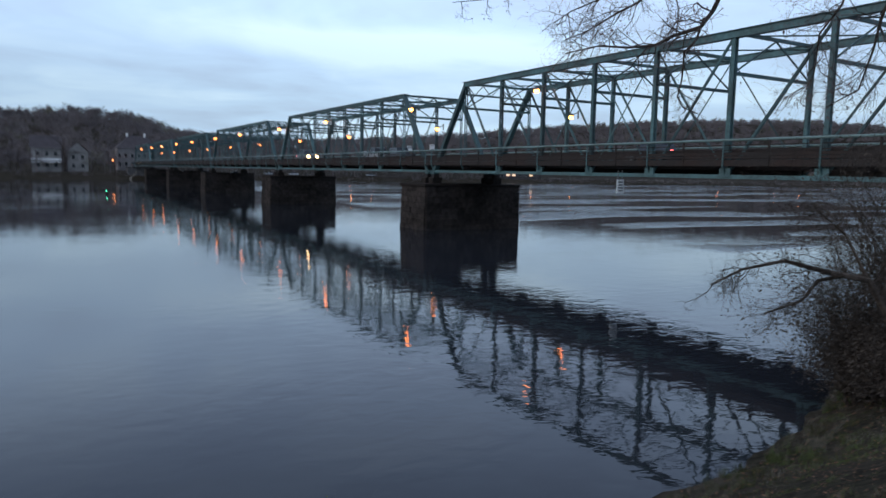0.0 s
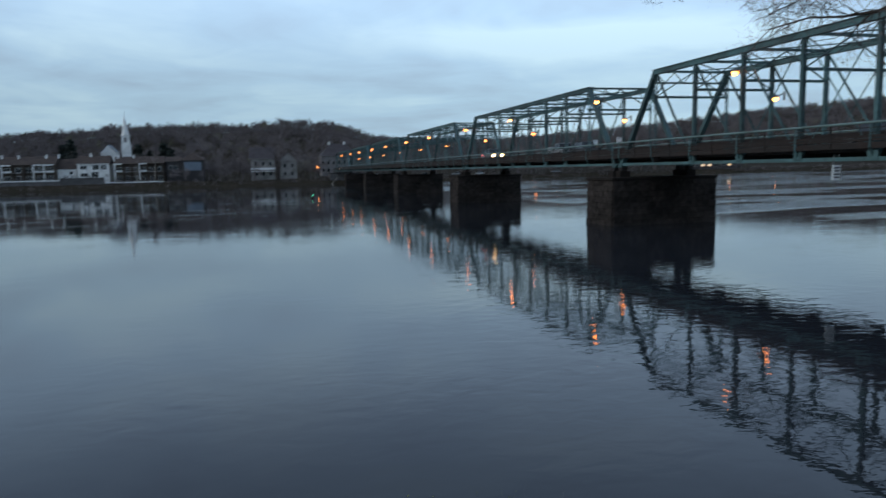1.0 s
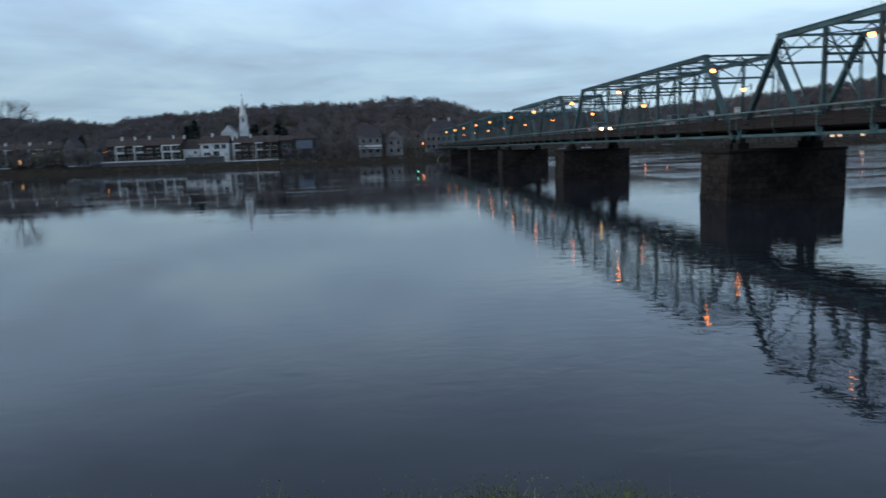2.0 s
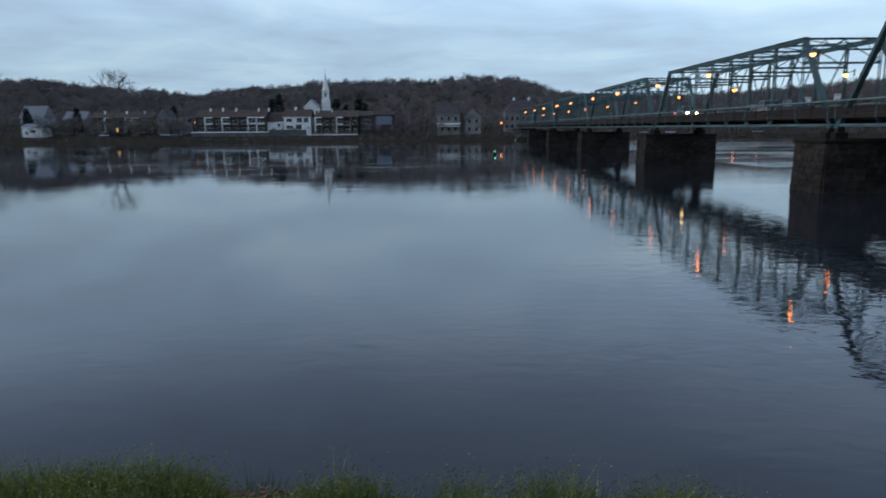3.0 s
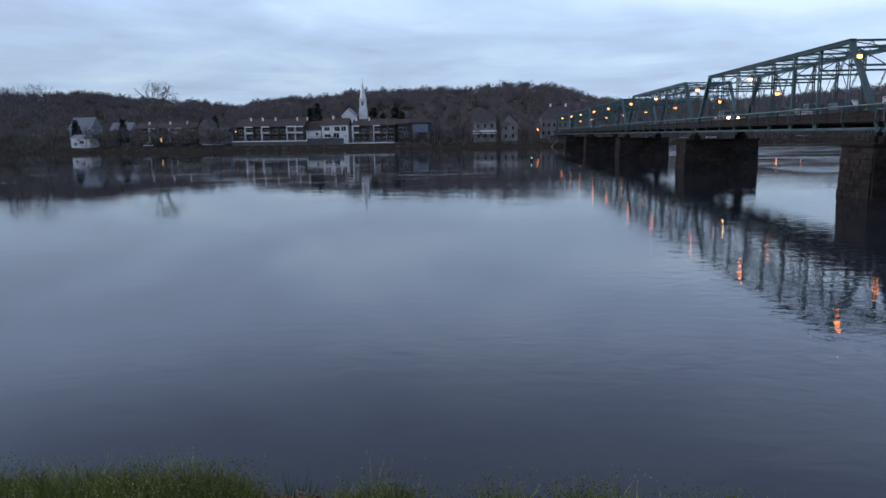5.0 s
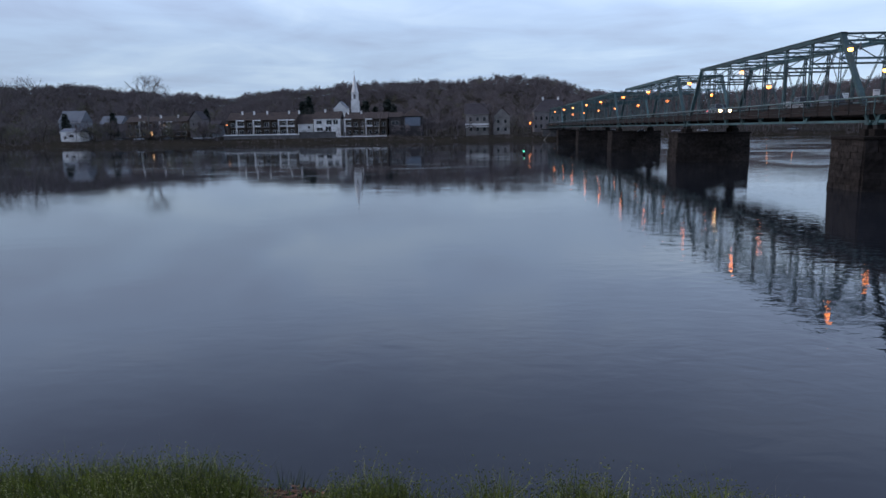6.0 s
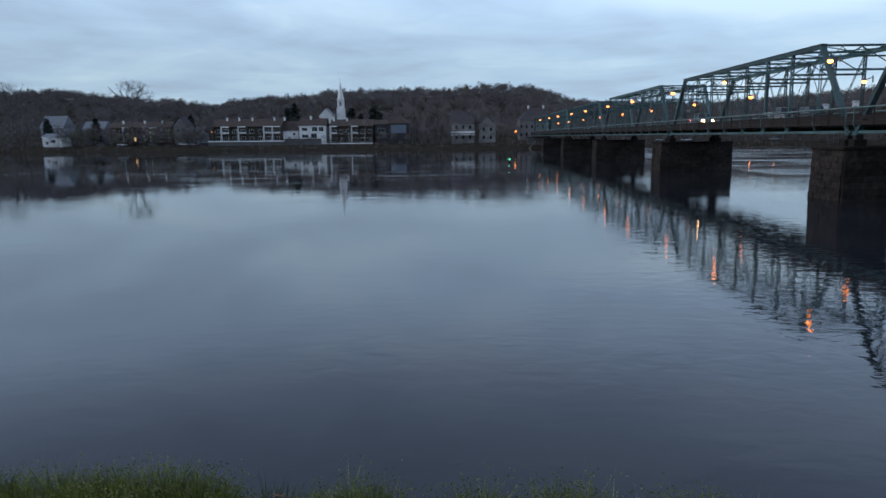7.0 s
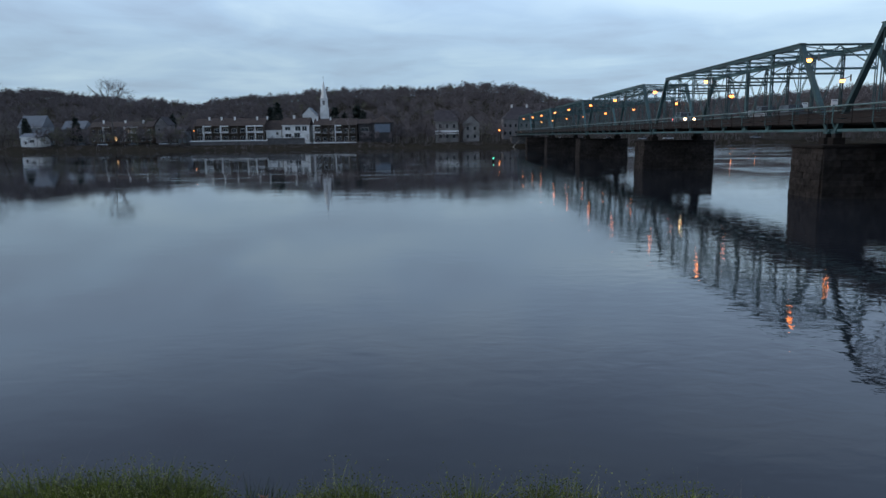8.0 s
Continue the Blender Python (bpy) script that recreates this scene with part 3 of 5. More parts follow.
# ---- cars on the bridge ----
def car(name, label, x, y, s, paint, pickup=False, lights=True, tail=True):
    """s: +1 drives towards +y. Rests on the deck."""
    c = thing(name, label, "car", "cars on the bridge", (x, y, Z_DECK), 0 if s > 0 else 180)
    l, w = 4.6, 1.8
    bm = shape((0, 0, 0.58, w, l, 0.52))
    bmesh.ops.bevel(bm, geom=bm.edges[:], offset=0.12, segments=2, affect="EDGES")
    part("body", bm, paint, c)
    bm = bmesh.new()
    cy, cl = (0.3, 1.6) if pickup else (-0.25, 2.5)
    bmesh.ops.create_cube(bm, size=1, matrix=Matrix.Translation((0, cy, 1.14)) @ Matrix.Diagonal((w * 0.9, cl, 0.62, 1)))
    for v in bm.verts:
        if v.co.z > 1.2:
            v.co.x *= 0.82
            v.co.y = cy + (v.co.y - cy) * 0.68
    cabin = part("cabin", bm, GLASS, c)
    part("roof", shape((0, cy, 1.46, w * 0.74, cl * 0.68, 0.05)), paint, cabin)
    if pickup:
        part("load_bed", shape((0, -1.4, 0.98, w * 0.98, 1.8, 0.34)), paint, c)
    for sx in (-1, 1):
        for yy in (-1.4, 1.4):
            bm = bmesh.new()
            rod(bm, (sx * (w / 2 - 0.22), yy, 0.32), (sx * (w / 2 + 0.02), yy, 0.32), 0.32, None, 14)
            wheel = part("wheel", bm, RUBBER, c)
            bm = bmesh.new()
            rod(bm, (sx * (w / 2 + 0.0), yy, 0.32), (sx * (w / 2 + 0.035), yy, 0.32), 0.19, None, 10)
            part("rim", bm, LAMP_METAL, wheel)
        part("headlight", shape((sx * 0.62, l / 2 - 0.01, 0.68, 0.34, 0.06, 0.2)), HEAD if lights else GLASS, c, "glowing headlight" if lights else "")
        part("tail_light", shape((sx * 0.7, -l / 2 + 0.01, 0.75, 0.22, 0.06, 0.16)), TAIL if tail else PARKED_TAIL, c, "red tail light")
    return c


van = car("oncoming_van", "silver van with bright headlights driving on the bridge", 36.0, 105.6, -1, CAR_SILVER)
van.scale = (1.1, 1.15, 1.3)
truck = car("pickup_truck", "pale silver pickup truck on the bridge deck", 36.6, 80.5, -1, CAR_SILVER, True, False, False)
truck.scale = (1.1, 1.15, 1.22)
follower = car("dark_car", "dark car following a pickup truck on the bridge", 36.6, 74.0, -1, CAR_DARK, False, False, False)
follower.scale = (1.05, 1.05, 1.15)
car("dark_car", "dark car with red tail lights on the bridge", 39.6, 37.2, 1, CAR_DARK)


# ---- trees ----
def limb(verts, faces, a, b, r0, r1, n=4):
    """A tapered tube from a to b appended to verts and faces."""
    d = (b - a)
    side = d.orthogonal().normalized()
    other = d.normalized().cross(side)
    base = len(verts)
    for p, r in ((a, r0), (b, r1)):
        for i in range(n):
            t = 2 * math.pi * i / n
            verts.append(p + (side * math.cos(t) + other * math.sin(t)) * r)
    for i in range(n):
        j = (i + 1) % n
        faces.append((base + i, base + j, base + n + j, base + n + i))


def grow(wood, twigs, tips, p, d, length, r, level, rng, droop, spread, kids, bend=0.16):
    """Recursive bare-branch growth; wood for limbs, twigs for the thin ends."""
    segs = 3 if level else 5
    tgt = wood if level < 2 else twigs
    for i in range(segs):
        d = (d + Vector([rng.gauss(0, bend) for _ in range(3)]) + Vector((0, 0, droop if level else 0.06))).normalized()
        q = p + d * (length / segs)
        r2 = r * 0.86
        limb(tgt[0], tgt[1], p, q, r, r2, 6 if level == 0 else (4 if level < 2 else 3))
        p, r = q, r2
        if level < len(kids) and (level > 0 or i >= 1):
            for _ in range(kids[level] if rng.random() < 0.85 else 1):
                axis = Vector([rng.gauss(0, 1) for _ in range(3)])
                side = (axis - axis.dot(d) * d).normalized()
                nd = (d * rng.uniform(0.35, 0.9) + side * spread).normalized()
                grow(wood, twigs, tips, p, nd, length * rng.uniform(0.42, 0.68), r * 0.58, level + 1, rng, droop, spread, kids, bend)
    tips.append(p)


def bare_tree(name, label, x, y, z, height, seed, mat_wood=None, mat_twig=None, kids=(2, 2, 2), spread=0.8, droop=0.03, radius=None, lean=(0, 0)):
    rng = random.Random(seed)
    wood, twigs, tips = ([], []), ([], []), []
    r = radius or height * 0.018
    grow(wood, twigs, tips, Vector((0, 0, -0.3)), Vector((lean[0], lean[1], 1)).normalized(), height * 0.62, r, 0, rng, droop, spread, kids)
    t = thing(name, label, "tree", "bare trees along the banks", (x, y, z))
    pydata("trunk", wood[0], wood[1], mat_wood or BARK, t)
    v, f = twigs
    pydata("crown", v, f, mat_twig or TWIG, t)
    return t


def crown_template(seed, twigs):
    """A bare tree one metre tall: thin quads for trunk and twigs that fan out into many small rounded clumps."""
    rng = np.random.default_rng(seed)
    n = 13
    a = rng.uniform(0, 6.283, n)
    r = np.sqrt(rng.uniform(0, 1, n)) * 0.24
    lobes = np.stack([np.cos(a) * r, np.sin(a) * r, 0.76 - 1.7 * r ** 1.5 - rng.uniform(0, 0.34, n)], 1)
    size = rng.uniform(0.10, 0.17, n)
    pick = rng.integers(0, n, twigs)
    d = rng.normal(0, 1, (twigs, 3)) + (0, 0, 0.45)
    d /= np.linalg.norm(d, axis=1)[:, None]
    tip = lobes[pick] + d * size[pick][:, None] * rng.uniform(0.75, 1.02, (twigs, 1))
    root = lobes[pick] * (0.85, 0.85, 0.95) + d * size[pick][:, None] * rng.uniform(0.0, 0.4, (twigs, 1))
    w = rng.uniform(0.0035, 0.008, (twigs, 1))
    side = np.cross(tip - root, rng.normal(0, 1, (twigs, 3)))
    side /= np.linalg.norm(side, axis=1)[:, None] + 1e-9
    quads = np.stack([root - side * w, root + side * w, tip + side * w * 0.6, tip - side * w * 0.6], 1)
    trunk = np.array([[[-0.012, 0, -0.1], [0.012, 0, -0.1], [0.006, 0, 0.7], [-0.006, 0, 0.7]]])
    return np.concatenate([trunk, quads]).reshape(-1, 3)


def planted(name, label, cat, mat, spots, twigs, seed, wide=1.0):
    """One joined wood of template trees. spots: rows of x, y, z, height."""
    temps = [crown_template(seed + k, twigs) for k in range(9)]
    rng = np.random.default_rng(seed)
    out = []
    for x, y, z, h in spots:
        t = temps[rng.integers(0, 9)]
        a = rng.uniform(0, 6.283)
        ca, sa = math.cos(a), math.sin(a)
        k = h * wide * rng.uniform(0.85, 1.2)
        out.append(np.stack([(t[:, 0] * ca - t[:, 1] * sa) * k + x, (t[:, 0] * sa + t[:, 1] * ca) * k + y, t[:, 2] * h + z], 1))
    co = np.concatenate(out)
    n = len(co) // 4
    me = bpy.data.meshes.new(name)
    me.vertices.add(len(co))
    me.vertices.foreach_set("co", co.ravel())
    me.loops.add(4 * n)
    me.loops.foreach_set("vertex_index", np.arange(4 * n))
    me.polygons.add(n)
    me.polygons.foreach_set("loop_start", np.arange(0, 4 * n, 4))
    me.update(calc_edges=True)
    me.materials.append(mat)
    return tagged(new(name, me), label, cat, kind="stuff")


def far_woods():
    rng = np.random.default_rng(11)
    n = 5000
    y = rng.uniform(0, 1, n) ** 0.8 * 290 + 385
    x = rng.uniform(-0.78, 1.9, n) * y
    keep = ~((np.abs(x + 70) < 9) & (y < 408)) & ((x < 700) | (rng.uniform(0, 1, n) > 0.3))
    x, y = x[keep], y[keep]
    planted("far_woods", "bare brown winter woods covering the hills", "woods", TWIG, np.stack([x, y, ground_height(x, y) - 1.0, rng.uniform(10.5, 15.0, len(x))], 1), 170, 100, 1.2)
    n = 4300
    y = rng.uniform(540, 690, n)
    x = rng.uniform(-0.78, 1.9, n) * y
    planted("hill_undergrowth", "low brown undergrowth along the wooded ridge", "woods", TWIG, np.stack([x, y, ground_height(x, y) - 1.5, rng.uniform(7, 11, n)], 1), 80, 150, 1.6)
    n = 380
    y = rng.uniform(360, 620, n)
    x = rng.uniform(-0.78, 1.6, n) * y
    keep = ~((np.abs(x + 72) < 14) & (y < 412))
    x, y = x[keep], y[keep]
    planted("budding_woods", "faintly green budding trees among the woods", "woods", GREEN_TWIG, np.stack([x, y, ground_height(x, y), rng.uniform(8, 13, len(x))], 1), 150, 200, 1.2)
    # trees between the riverside houses and in front of them
    n = 640
    x = rng.uniform(-330, 260, n)
    y = rng.uniform(SHORE + 5, 372, n)
    keep = ~((x > -125) & (x < -40) & (y < 356)) & ~((x > -211) & (x < -198) & (y < 342)) & ~((x > -6) & (x < 18) & (y < 345) & (rng.uniform(0, 1, n) < 0.6)) & (np.abs(x - 38) > 9)
    x, y = x[keep], y[keep]
    planted("riverside_woods", "bare brown trees among the riverside houses", "woods", TWIG, np.stack([x, y, ground_height(x, y), rng.uniform(6, 14, len(x))], 1), 150, 300, 1.25)
    n = 84
    x = np.concatenate([rng.uniform(-330, -214, 60), rng.uniform(-196, -126, 24)])
    y = rng.uniform(SHORE + 5, 350, n)
    keep = ~((x > -199) & (x < -192) & (y < 342))
    x, y = x[keep], y[keep]
    planted("riverside_budding_trees", "faintly green budding trees along the far bank", "woods", GREEN_TWIG, np.stack([x, y, ground_height(x, y), rng.uniform(7, 13, len(x))], 1), 170, 500, 1.15)
    n = 40
    x = rng.uniform(-122, -42, n)
    y = rng.uniform(335.2, 338, n)
    planted("garden_shrubs", "small leafless shrubs before the flats", "shrubs", TWIG, np.stack([x, y, ground_height(x, y), rng.uniform(2.0, 6.5, n)], 1), 60, 350, 1.0)
    n = 1900
    x = rng.uniform(-430, 720, n)
    y = SHORE + rng.uniform(0.6, 8.0, n)
    keep = ~((x > -124) & (x < -42) & (y > 332))
    x, y = x[keep], y[keep]
    planted("bank_scrub", "low leafless scrub along the far waterline", "scrub", TWIG, np.stack([x, y, ground_height(x, y) - 0.4, rng.uniform(1.2, 3.4, len(x))], 1), 50, 400, 1.8)


far_woods()


# ---- far bank: houses ----
def house(name, label, x0, x1, y, depth, z0, eave, top, wall_mat, roof_mat, windows=(), hip=False, across=False, chimneys=(), overhang=0.4, category="house", doors=()):
    """A house whose front faces the river (-y). windows: (x, z, w, h, lit), measured from the world's origin."""
    cx = (x0 + x1) / 2
    h = thing(name, label, category, "houses on the far bank", (cx, y, z0))
    w, e, t = x1 - x0, eave - z0, top - z0
    body = bmesh.new()
    box(body, 0, depth / 2, e / 2 - 0.5, w, depth, e + 1.0)
    part("wall", body, wall_mat, h)
    o, bm = overhang, bmesh.new()
    xa, xb, ya, yb = -w / 2 - o, w / 2 + o, -o, depth + o
    lowv = [bm.verts.new(c) for c in ((xa, ya, e), (xb, ya, e), (xb, yb, e), (xa, yb, e))]
    inset = min(w, depth) * 0.45 if hip else 0
    if across:      # ridge runs away from the river, gable to the front
        r = [bm.verts.new((0, ya + inset, t)), bm.verts.new((0, yb - inset, t))]
        fs = ((0, 3, 5, 4), (1, 4, 5, 2)) + (((0, 4, 1), (2, 5, 3)) if hip else ())
    else:
        r = [bm.verts.new((xa + inset, depth / 2, t)), bm.verts.new((xb - inset, depth / 2, t))]
        fs = ((0, 4, 5, 1), (2, 5, 4, 3), (0, 3, 4), (1, 5, 2))
    allv = lowv + r
    for fc in fs:
        bm.faces.new([allv[i] for i in fc])
    bm.faces.new(lowv)
    bmesh.ops.recalc_face_normals(bm, faces=bm.faces[:])
    roof = part("roof", bm, roof_mat, h)
    part("eave_board", shape((0, ya + 0.03, e - 0.12, w + 2 * o, 0.08, 0.2)), TRIM if wall_mat in (WHITE_WALL, BLUE_WALL) else wall_mat, h)
    if across and not hip:
        bm = bmesh.new()
        for yy in (0.02, 0.3):
            tri = [bm.verts.new(p) for p in ((-w / 2, yy, e - 0.02), (w / 2, yy, e - 0.02), (0, yy, t - 0.3))]
            bm.faces.new(tri)
        part("gable", bm, wall_mat, h)
    for chx in chimneys:
        bm = shape((chx - cx, depth * 0.45, t + 0.2, 0.9, 0.9, 1.5), (chx - cx, depth * 0.45, t + 1.0, 1.1, 1.1, 0.2))
        part("chimney", bm, TRIM, roof, "white chimney")
    for wx, wz, ww, wh, lit in windows:
        fr = bmesh.new()
        fx, fz = wx - cx, wz - z0
        for b in ((fx, -0.05, fz + wh / 2 + 0.06, ww + 0.24, 0.12, 0.12), (fx, -0.07, fz - wh / 2 - 0.06, ww + 0.3, 0.18, 0.12), (fx - ww / 2 - 0.06, -0.05, fz, 0.12, 0.12, wh), (fx + ww / 2 + 0.06, -0.05, fz, 0.12, 0.12, wh)):
            box(fr, *b)
        if ww > 1.4:
            box(fr, fx, -0.04, fz, 0.08, 0.08, wh)
        win = part("window", fr, TRIM if wall_mat is WHITE_WALL else CONCRETE, h)
        part("pane", shape((fx, -0.012, fz, ww, 0.03, wh)), LIT_ROOM if lit else GLASS, win, "warmly lit window" if lit else "")
    for dx, dw, dh in doors:
        part("door", shape((dx - cx, -0.04, dh / 2, dw, 0.1, dh)), DARK_WALL, h)
    return h


def grid(x0, x1, n, zs, w, h, lit=()):
    out = []
    for j, z in enumerate(zs):
        for i in range(n):
            out.append((x0 + (x1 - x0) * (i + 0.5) / n, z, w, h, (j * n + i) in lit))
    return out


def balcony_row(name, label, x0, x1, y, z0, eave, top, bays, chimneys, white_bays=(), lit_rooms=(), siding=None):
    """A terrace of flats with recessed two-storey balconies between party walls."""
    cx, w = (x0 + x1) / 2, x1 - x0
    b = thing(name, label, "apartment building", "houses on the far bank", (cx, y, z0))
    e, t, dep = eave - z0, top - z0, 11.0
    siding = siding or BROWN_WALL
    part("back_wall", shape((0, dep * 0.55, e / 2 - 0.3, w, dep * 0.9, e + 0.6)), siding, b)
    bm = bmesh.new()
    vs = [bm.verts.new(c) for c in ((-w / 2 - 0.5, -0.9, e - 0.15), (w / 2 + 0.5, -0.9, e - 0.15), (w / 2 + 0.5, dep + 0.5, e), (-w / 2 - 0.5, dep + 0.5, e), (-w / 2 - 0.5, dep * 0.5, t), (w / 2 + 0.5, dep * 0.5, t))]
    for fc in ((0, 4, 5, 1), (2, 5, 4, 3), (0, 3, 4), (1, 5, 2), (0, 1, 2, 3)):
        bm.faces.new([vs[i] for i in fc])
    bmesh.ops.recalc_face_normals(bm, faces=bm.faces[:])
    roof = part("roof", bm, ROOF_BROWN, b)
    for chx in chimneys:
        part("chimney", shape((chx - cx, dep * 0.35, t - 0.2, 0.7, 0.7, 1.5), (chx - cx, dep * 0.35, t + 0.6, 0.9, 0.9, 0.18)), TRIM, roof, "white chimney")
    bw = w / bays
    mid_z = e * 0.5
    for i in range(bays + 1):
        part("party_wall", shape((-w / 2 + bw * i, -0.25, e / 2, 0.32, 1.6, e)), TRIM if i in white_bays else siding, b, "white painted fin wall" if i in white_bays else "")
    for i in range(bays):
        xx = -w / 2 + bw * (i + 0.5)
        for floor, z in enumerate((0.1, mid_z)):
            slab = part("balcony", shape((xx, -0.35, z, bw - 0.34, 1.5, 0.18)), CONCRETE if i % 3 == 1 else siding, b)
            rails = bmesh.new()
            box(rails, xx, -1.0, z + 1.0, bw - 0.36, 0.06, 0.08)
            for k in range(9):
                box(rails, xx - bw * 0.44 + bw * 0.11 * k, -1.0, z + 0.55, 0.05, 0.04, 0.9)
            part("balustrade", rails, DARK_WALL, slab)
            door = part("glass_door", shape((xx, 0.5, z + 1.2, bw * 0.55, 0.1, 2.1)), TRIM, b)
            lit = (i, floor) in lit_rooms
            part("pane", shape((xx - bw * 0.13, 0.43, z + 1.2, bw * 0.23, 0.05, 1.9), (xx + bw * 0.13, 0.43, z + 1.2, bw * 0.23, 0.05, 1.9)), LIT_ROOM if lit else GLASS, door)
        if i in white_bays:
            part("bay_front", shape((xx, -0.8, mid_z + 0.45, bw - 0.5, 0.25, 0.9)), TRIM, b)
            part("bay_head", shape((xx, -0.8, e - 0.3, bw - 0.5, 0.25, 0.5)), TRIM, b)
    return b


FB = 340.0      # fronts of the riverside houses
balcony_row("balcony_flats", "brown terrace of flats with white framed balconies", -121.5, -88.0, FB, 4.3, 11.6, 15.2, 8, (-115.5, -109.5, -103.0, -92.0, -87.0), (1, 3, 6, 7))
house("flats_end_house", "brown roofed end house beside the white building", -87.5, -80.0, FB + 2, 10, 4.5, 9.2, 14.0, WHITE_WALL, ROOF_BROWN, [(-82, 7.6, 1.2, 1.2, False)], across=False)
house("white_house", "white stucco house with brown roof by the river", -79.0, -66.0, FB, 10, 3.6, 11.5, 15.2, WHITE_WALL, ROOF_BROWN,
      [(-76.4, 9.9, 2.6, 1.6, False), (-71.4, 9.9, 2.6, 2.1, False), (-68.2, 9.9, 2.2, 2.1, False), (-71.9, 6.7, 2.8, 2.3, False), (-76.2, 6.6, 3.0, 1.5, False), (-70.6, 4.5, 2.6, 1.3, False)], chimneys=(-74,))
balcony_row("balcony_flats", "terrace of flats with dark balconies and white posts", -63.5, -43.0, FB, 3.4, 11.4, 14.6, 6, (-62.5, -56), (0, 3))
house("dark_river_house", "dark timber house with pyramid roof above the river", -35.5, -25.5, FB, 10, 3.0, 12.3, 16.0, DARK_WALL, ROOF_BROWN, [(-31.0, 9.6, 6.5, 2.6, False)], hip=True, across=True)
part("upper_panel", shape((0, 0, 0, 7.4, 0.14, 4.0)), SLATE, None)
panel = bpy.data.objects["upper_panel"]
panel.parent = [o for o in bpy.data.objects if o.name.startswith("dark_river_house")][0]
panel.location = (0.2, -0.12, 6.6)
house("dark_wing", "low dark timber wing of the river house", -42.0, -35.8, FB + 1, 9, 3.0, 12.0, 14.2, DARK_WALL, ROOF_BROWN, [(-39, 9, 3.5, 1.8, False)])
house("shingle_house", "pale house with a purple-grey roof near the bridge", -4.5, 6.5, FB + 1, 10, 2.6, 12.6, 18.0, PALE_SIDING, ROOF_GREY, grid(-3.8, 6.2, 3, (5.4, 10.2), 1.3, 1.8), across=False, overhang=0.6)
part("porch", shape((0, 0, 0, 11.5, 2.0, 0.3), (0, -0.8, 1.2, 11.5, 0.1, 0.9)), TRIM, [o for o in bpy.data.objects if o.name.startswith("shingle_house")][0]).location = (0, -1.0, 3.9)
house("grey_house", "pale grey gabled house behind a bare tree", 9.0, 17.0, FB + 2, 10, 2.4, 11.4, 15.6, PALE_SIDING, ROOF_GREY, grid(9.5, 16.5, 2, (5.2, 9.0), 1.2, 1.7), across=True)
house("inn", "large inn with a grey hipped roof by the bridgehead", 31.0, 50.0, FB + 30, 13, 4.0, 14.0, 20.5, GREY_WALL, ROOF_GREY, grid(30.5, 47.5, 6, (6.5, 10.5), 1.2, 1.9, (3,)), hip=True, category="inn", chimneys=(36, 44))
balcony_row("balcony_flats", "tan brick terrace of flats with open balconies and lit rooms", -177.5, -146.0, FB + 9, 4.4, 11.8, 14.4, 9, (-172, -161, -152), (2, 5, 6), ((3, 0), (5, 1)), TAN_WALL)
house("grey_gable_house", "pale grey gabled house among trees", -143.5, -137.0, FB + 6, 9, 4.6, 12.4, 16.6, GREY_WALL, ROOF_GREY, [(-141.5, 10.0, 1.0, 1.4, False), (-138.8, 7.0, 1.0, 1.4, False)], across=True)
house("blue_cottage", "small pale blue cottage by the river", -132.0, -127.5, FB + 3, 8, 4.6, 9.4, 11.5, BLUE_WALL, ROOF_GREY, [(-130, 7.2, 1.0, 1.2, False)])
house("white_boathouse", "white boathouse close to the waterline", -203.4, -193.8, FB - 6, 8, 1.8, 7.2, 9.0, WHITE_WALL, ROOF_PALE, [(-201.2, 4.4, 1.0, 1.2, False), (-198.0, 5.2, 2.2, 1.2, False)], across=False)
house("pale_roofed_house", "pale blue house with a light metal roof", -213.5, -202.0, FB + 10, 11, 3.5, 12.0, 18.0, BLUE_WALL, ROOF_PALE, grid(-213, -203, 3, (9.8,), 1.0, 1.5))
house("low_grey_house", "low grey house half hidden by trees", -195.0, -184.0, FB + 16, 9, 4.5, 11.0, 15.2, GREY_WALL, ROOF_PALE, grid(-194, -182, 4, (8.6,), 1.0, 1.4))


# church with a spire, on the rise behind
def church():
    c = thing("church", "white wooden church with a tall pointed spire", "church", "", (-71.0, 415.0, 5.0))
    part("nave", shape((-1, 9, 5.0, 9, 16, 10.0)), WHITE_WALL, c)
    bm = bmesh.new()
    vs = [bm.verts.new(p) for p in ((-6, 0.5, 9.6), (4, 0.5, 9.6), (4, 17.5, 9.6), (-6, 17.5, 9.6), (-1, 0.5, 14), (-1, 17.5, 14))]
    for fc in ((0, 1, 4), (2, 3, 5), (0, 4, 5, 3), (1, 2, 5, 4), (0, 3, 2, 1)):
        bm.faces.new([vs[i] for i in fc])
    part("roof", bm, ROOF_GREY, c)
    part("tower", shape((0, 0, 9.0, 4.4, 4.4, 18.0), (0, 0, 14.4, 4.9, 4.9, 0.3)), WHITE_WALL, c)
    bm = shape((0, 0, 20.3, 3.7, 3.7, 4.6), (0, 0, 22.8, 4.6, 4.6, 0.35))
    belfry = part("belfry", bm, WHITE_WALL, c)
    part("louvre", shape((0, -1.86, 20.4, 1.3, 0.06, 2.6)), GREY_WALL, belfry)
    bm = bmesh.new()
    bmesh.ops.create_cone(bm, cap_ends=True, segments=8, radius1=2.0, radius2=0.06, depth=10.8, matrix=Matrix.Translation((0, 0, 28.3)))
    spire = part("spire", bm, WHITE_WALL, c)
    part("finial", bars(((0, 0, 33.5), (0, 0, 35.6), 0.1, 0.1), ((-0.4, 0, 34.9), (0.4, 0, 34.9), 0.08, 0.08)), LAMP_METAL, spire)
    return c


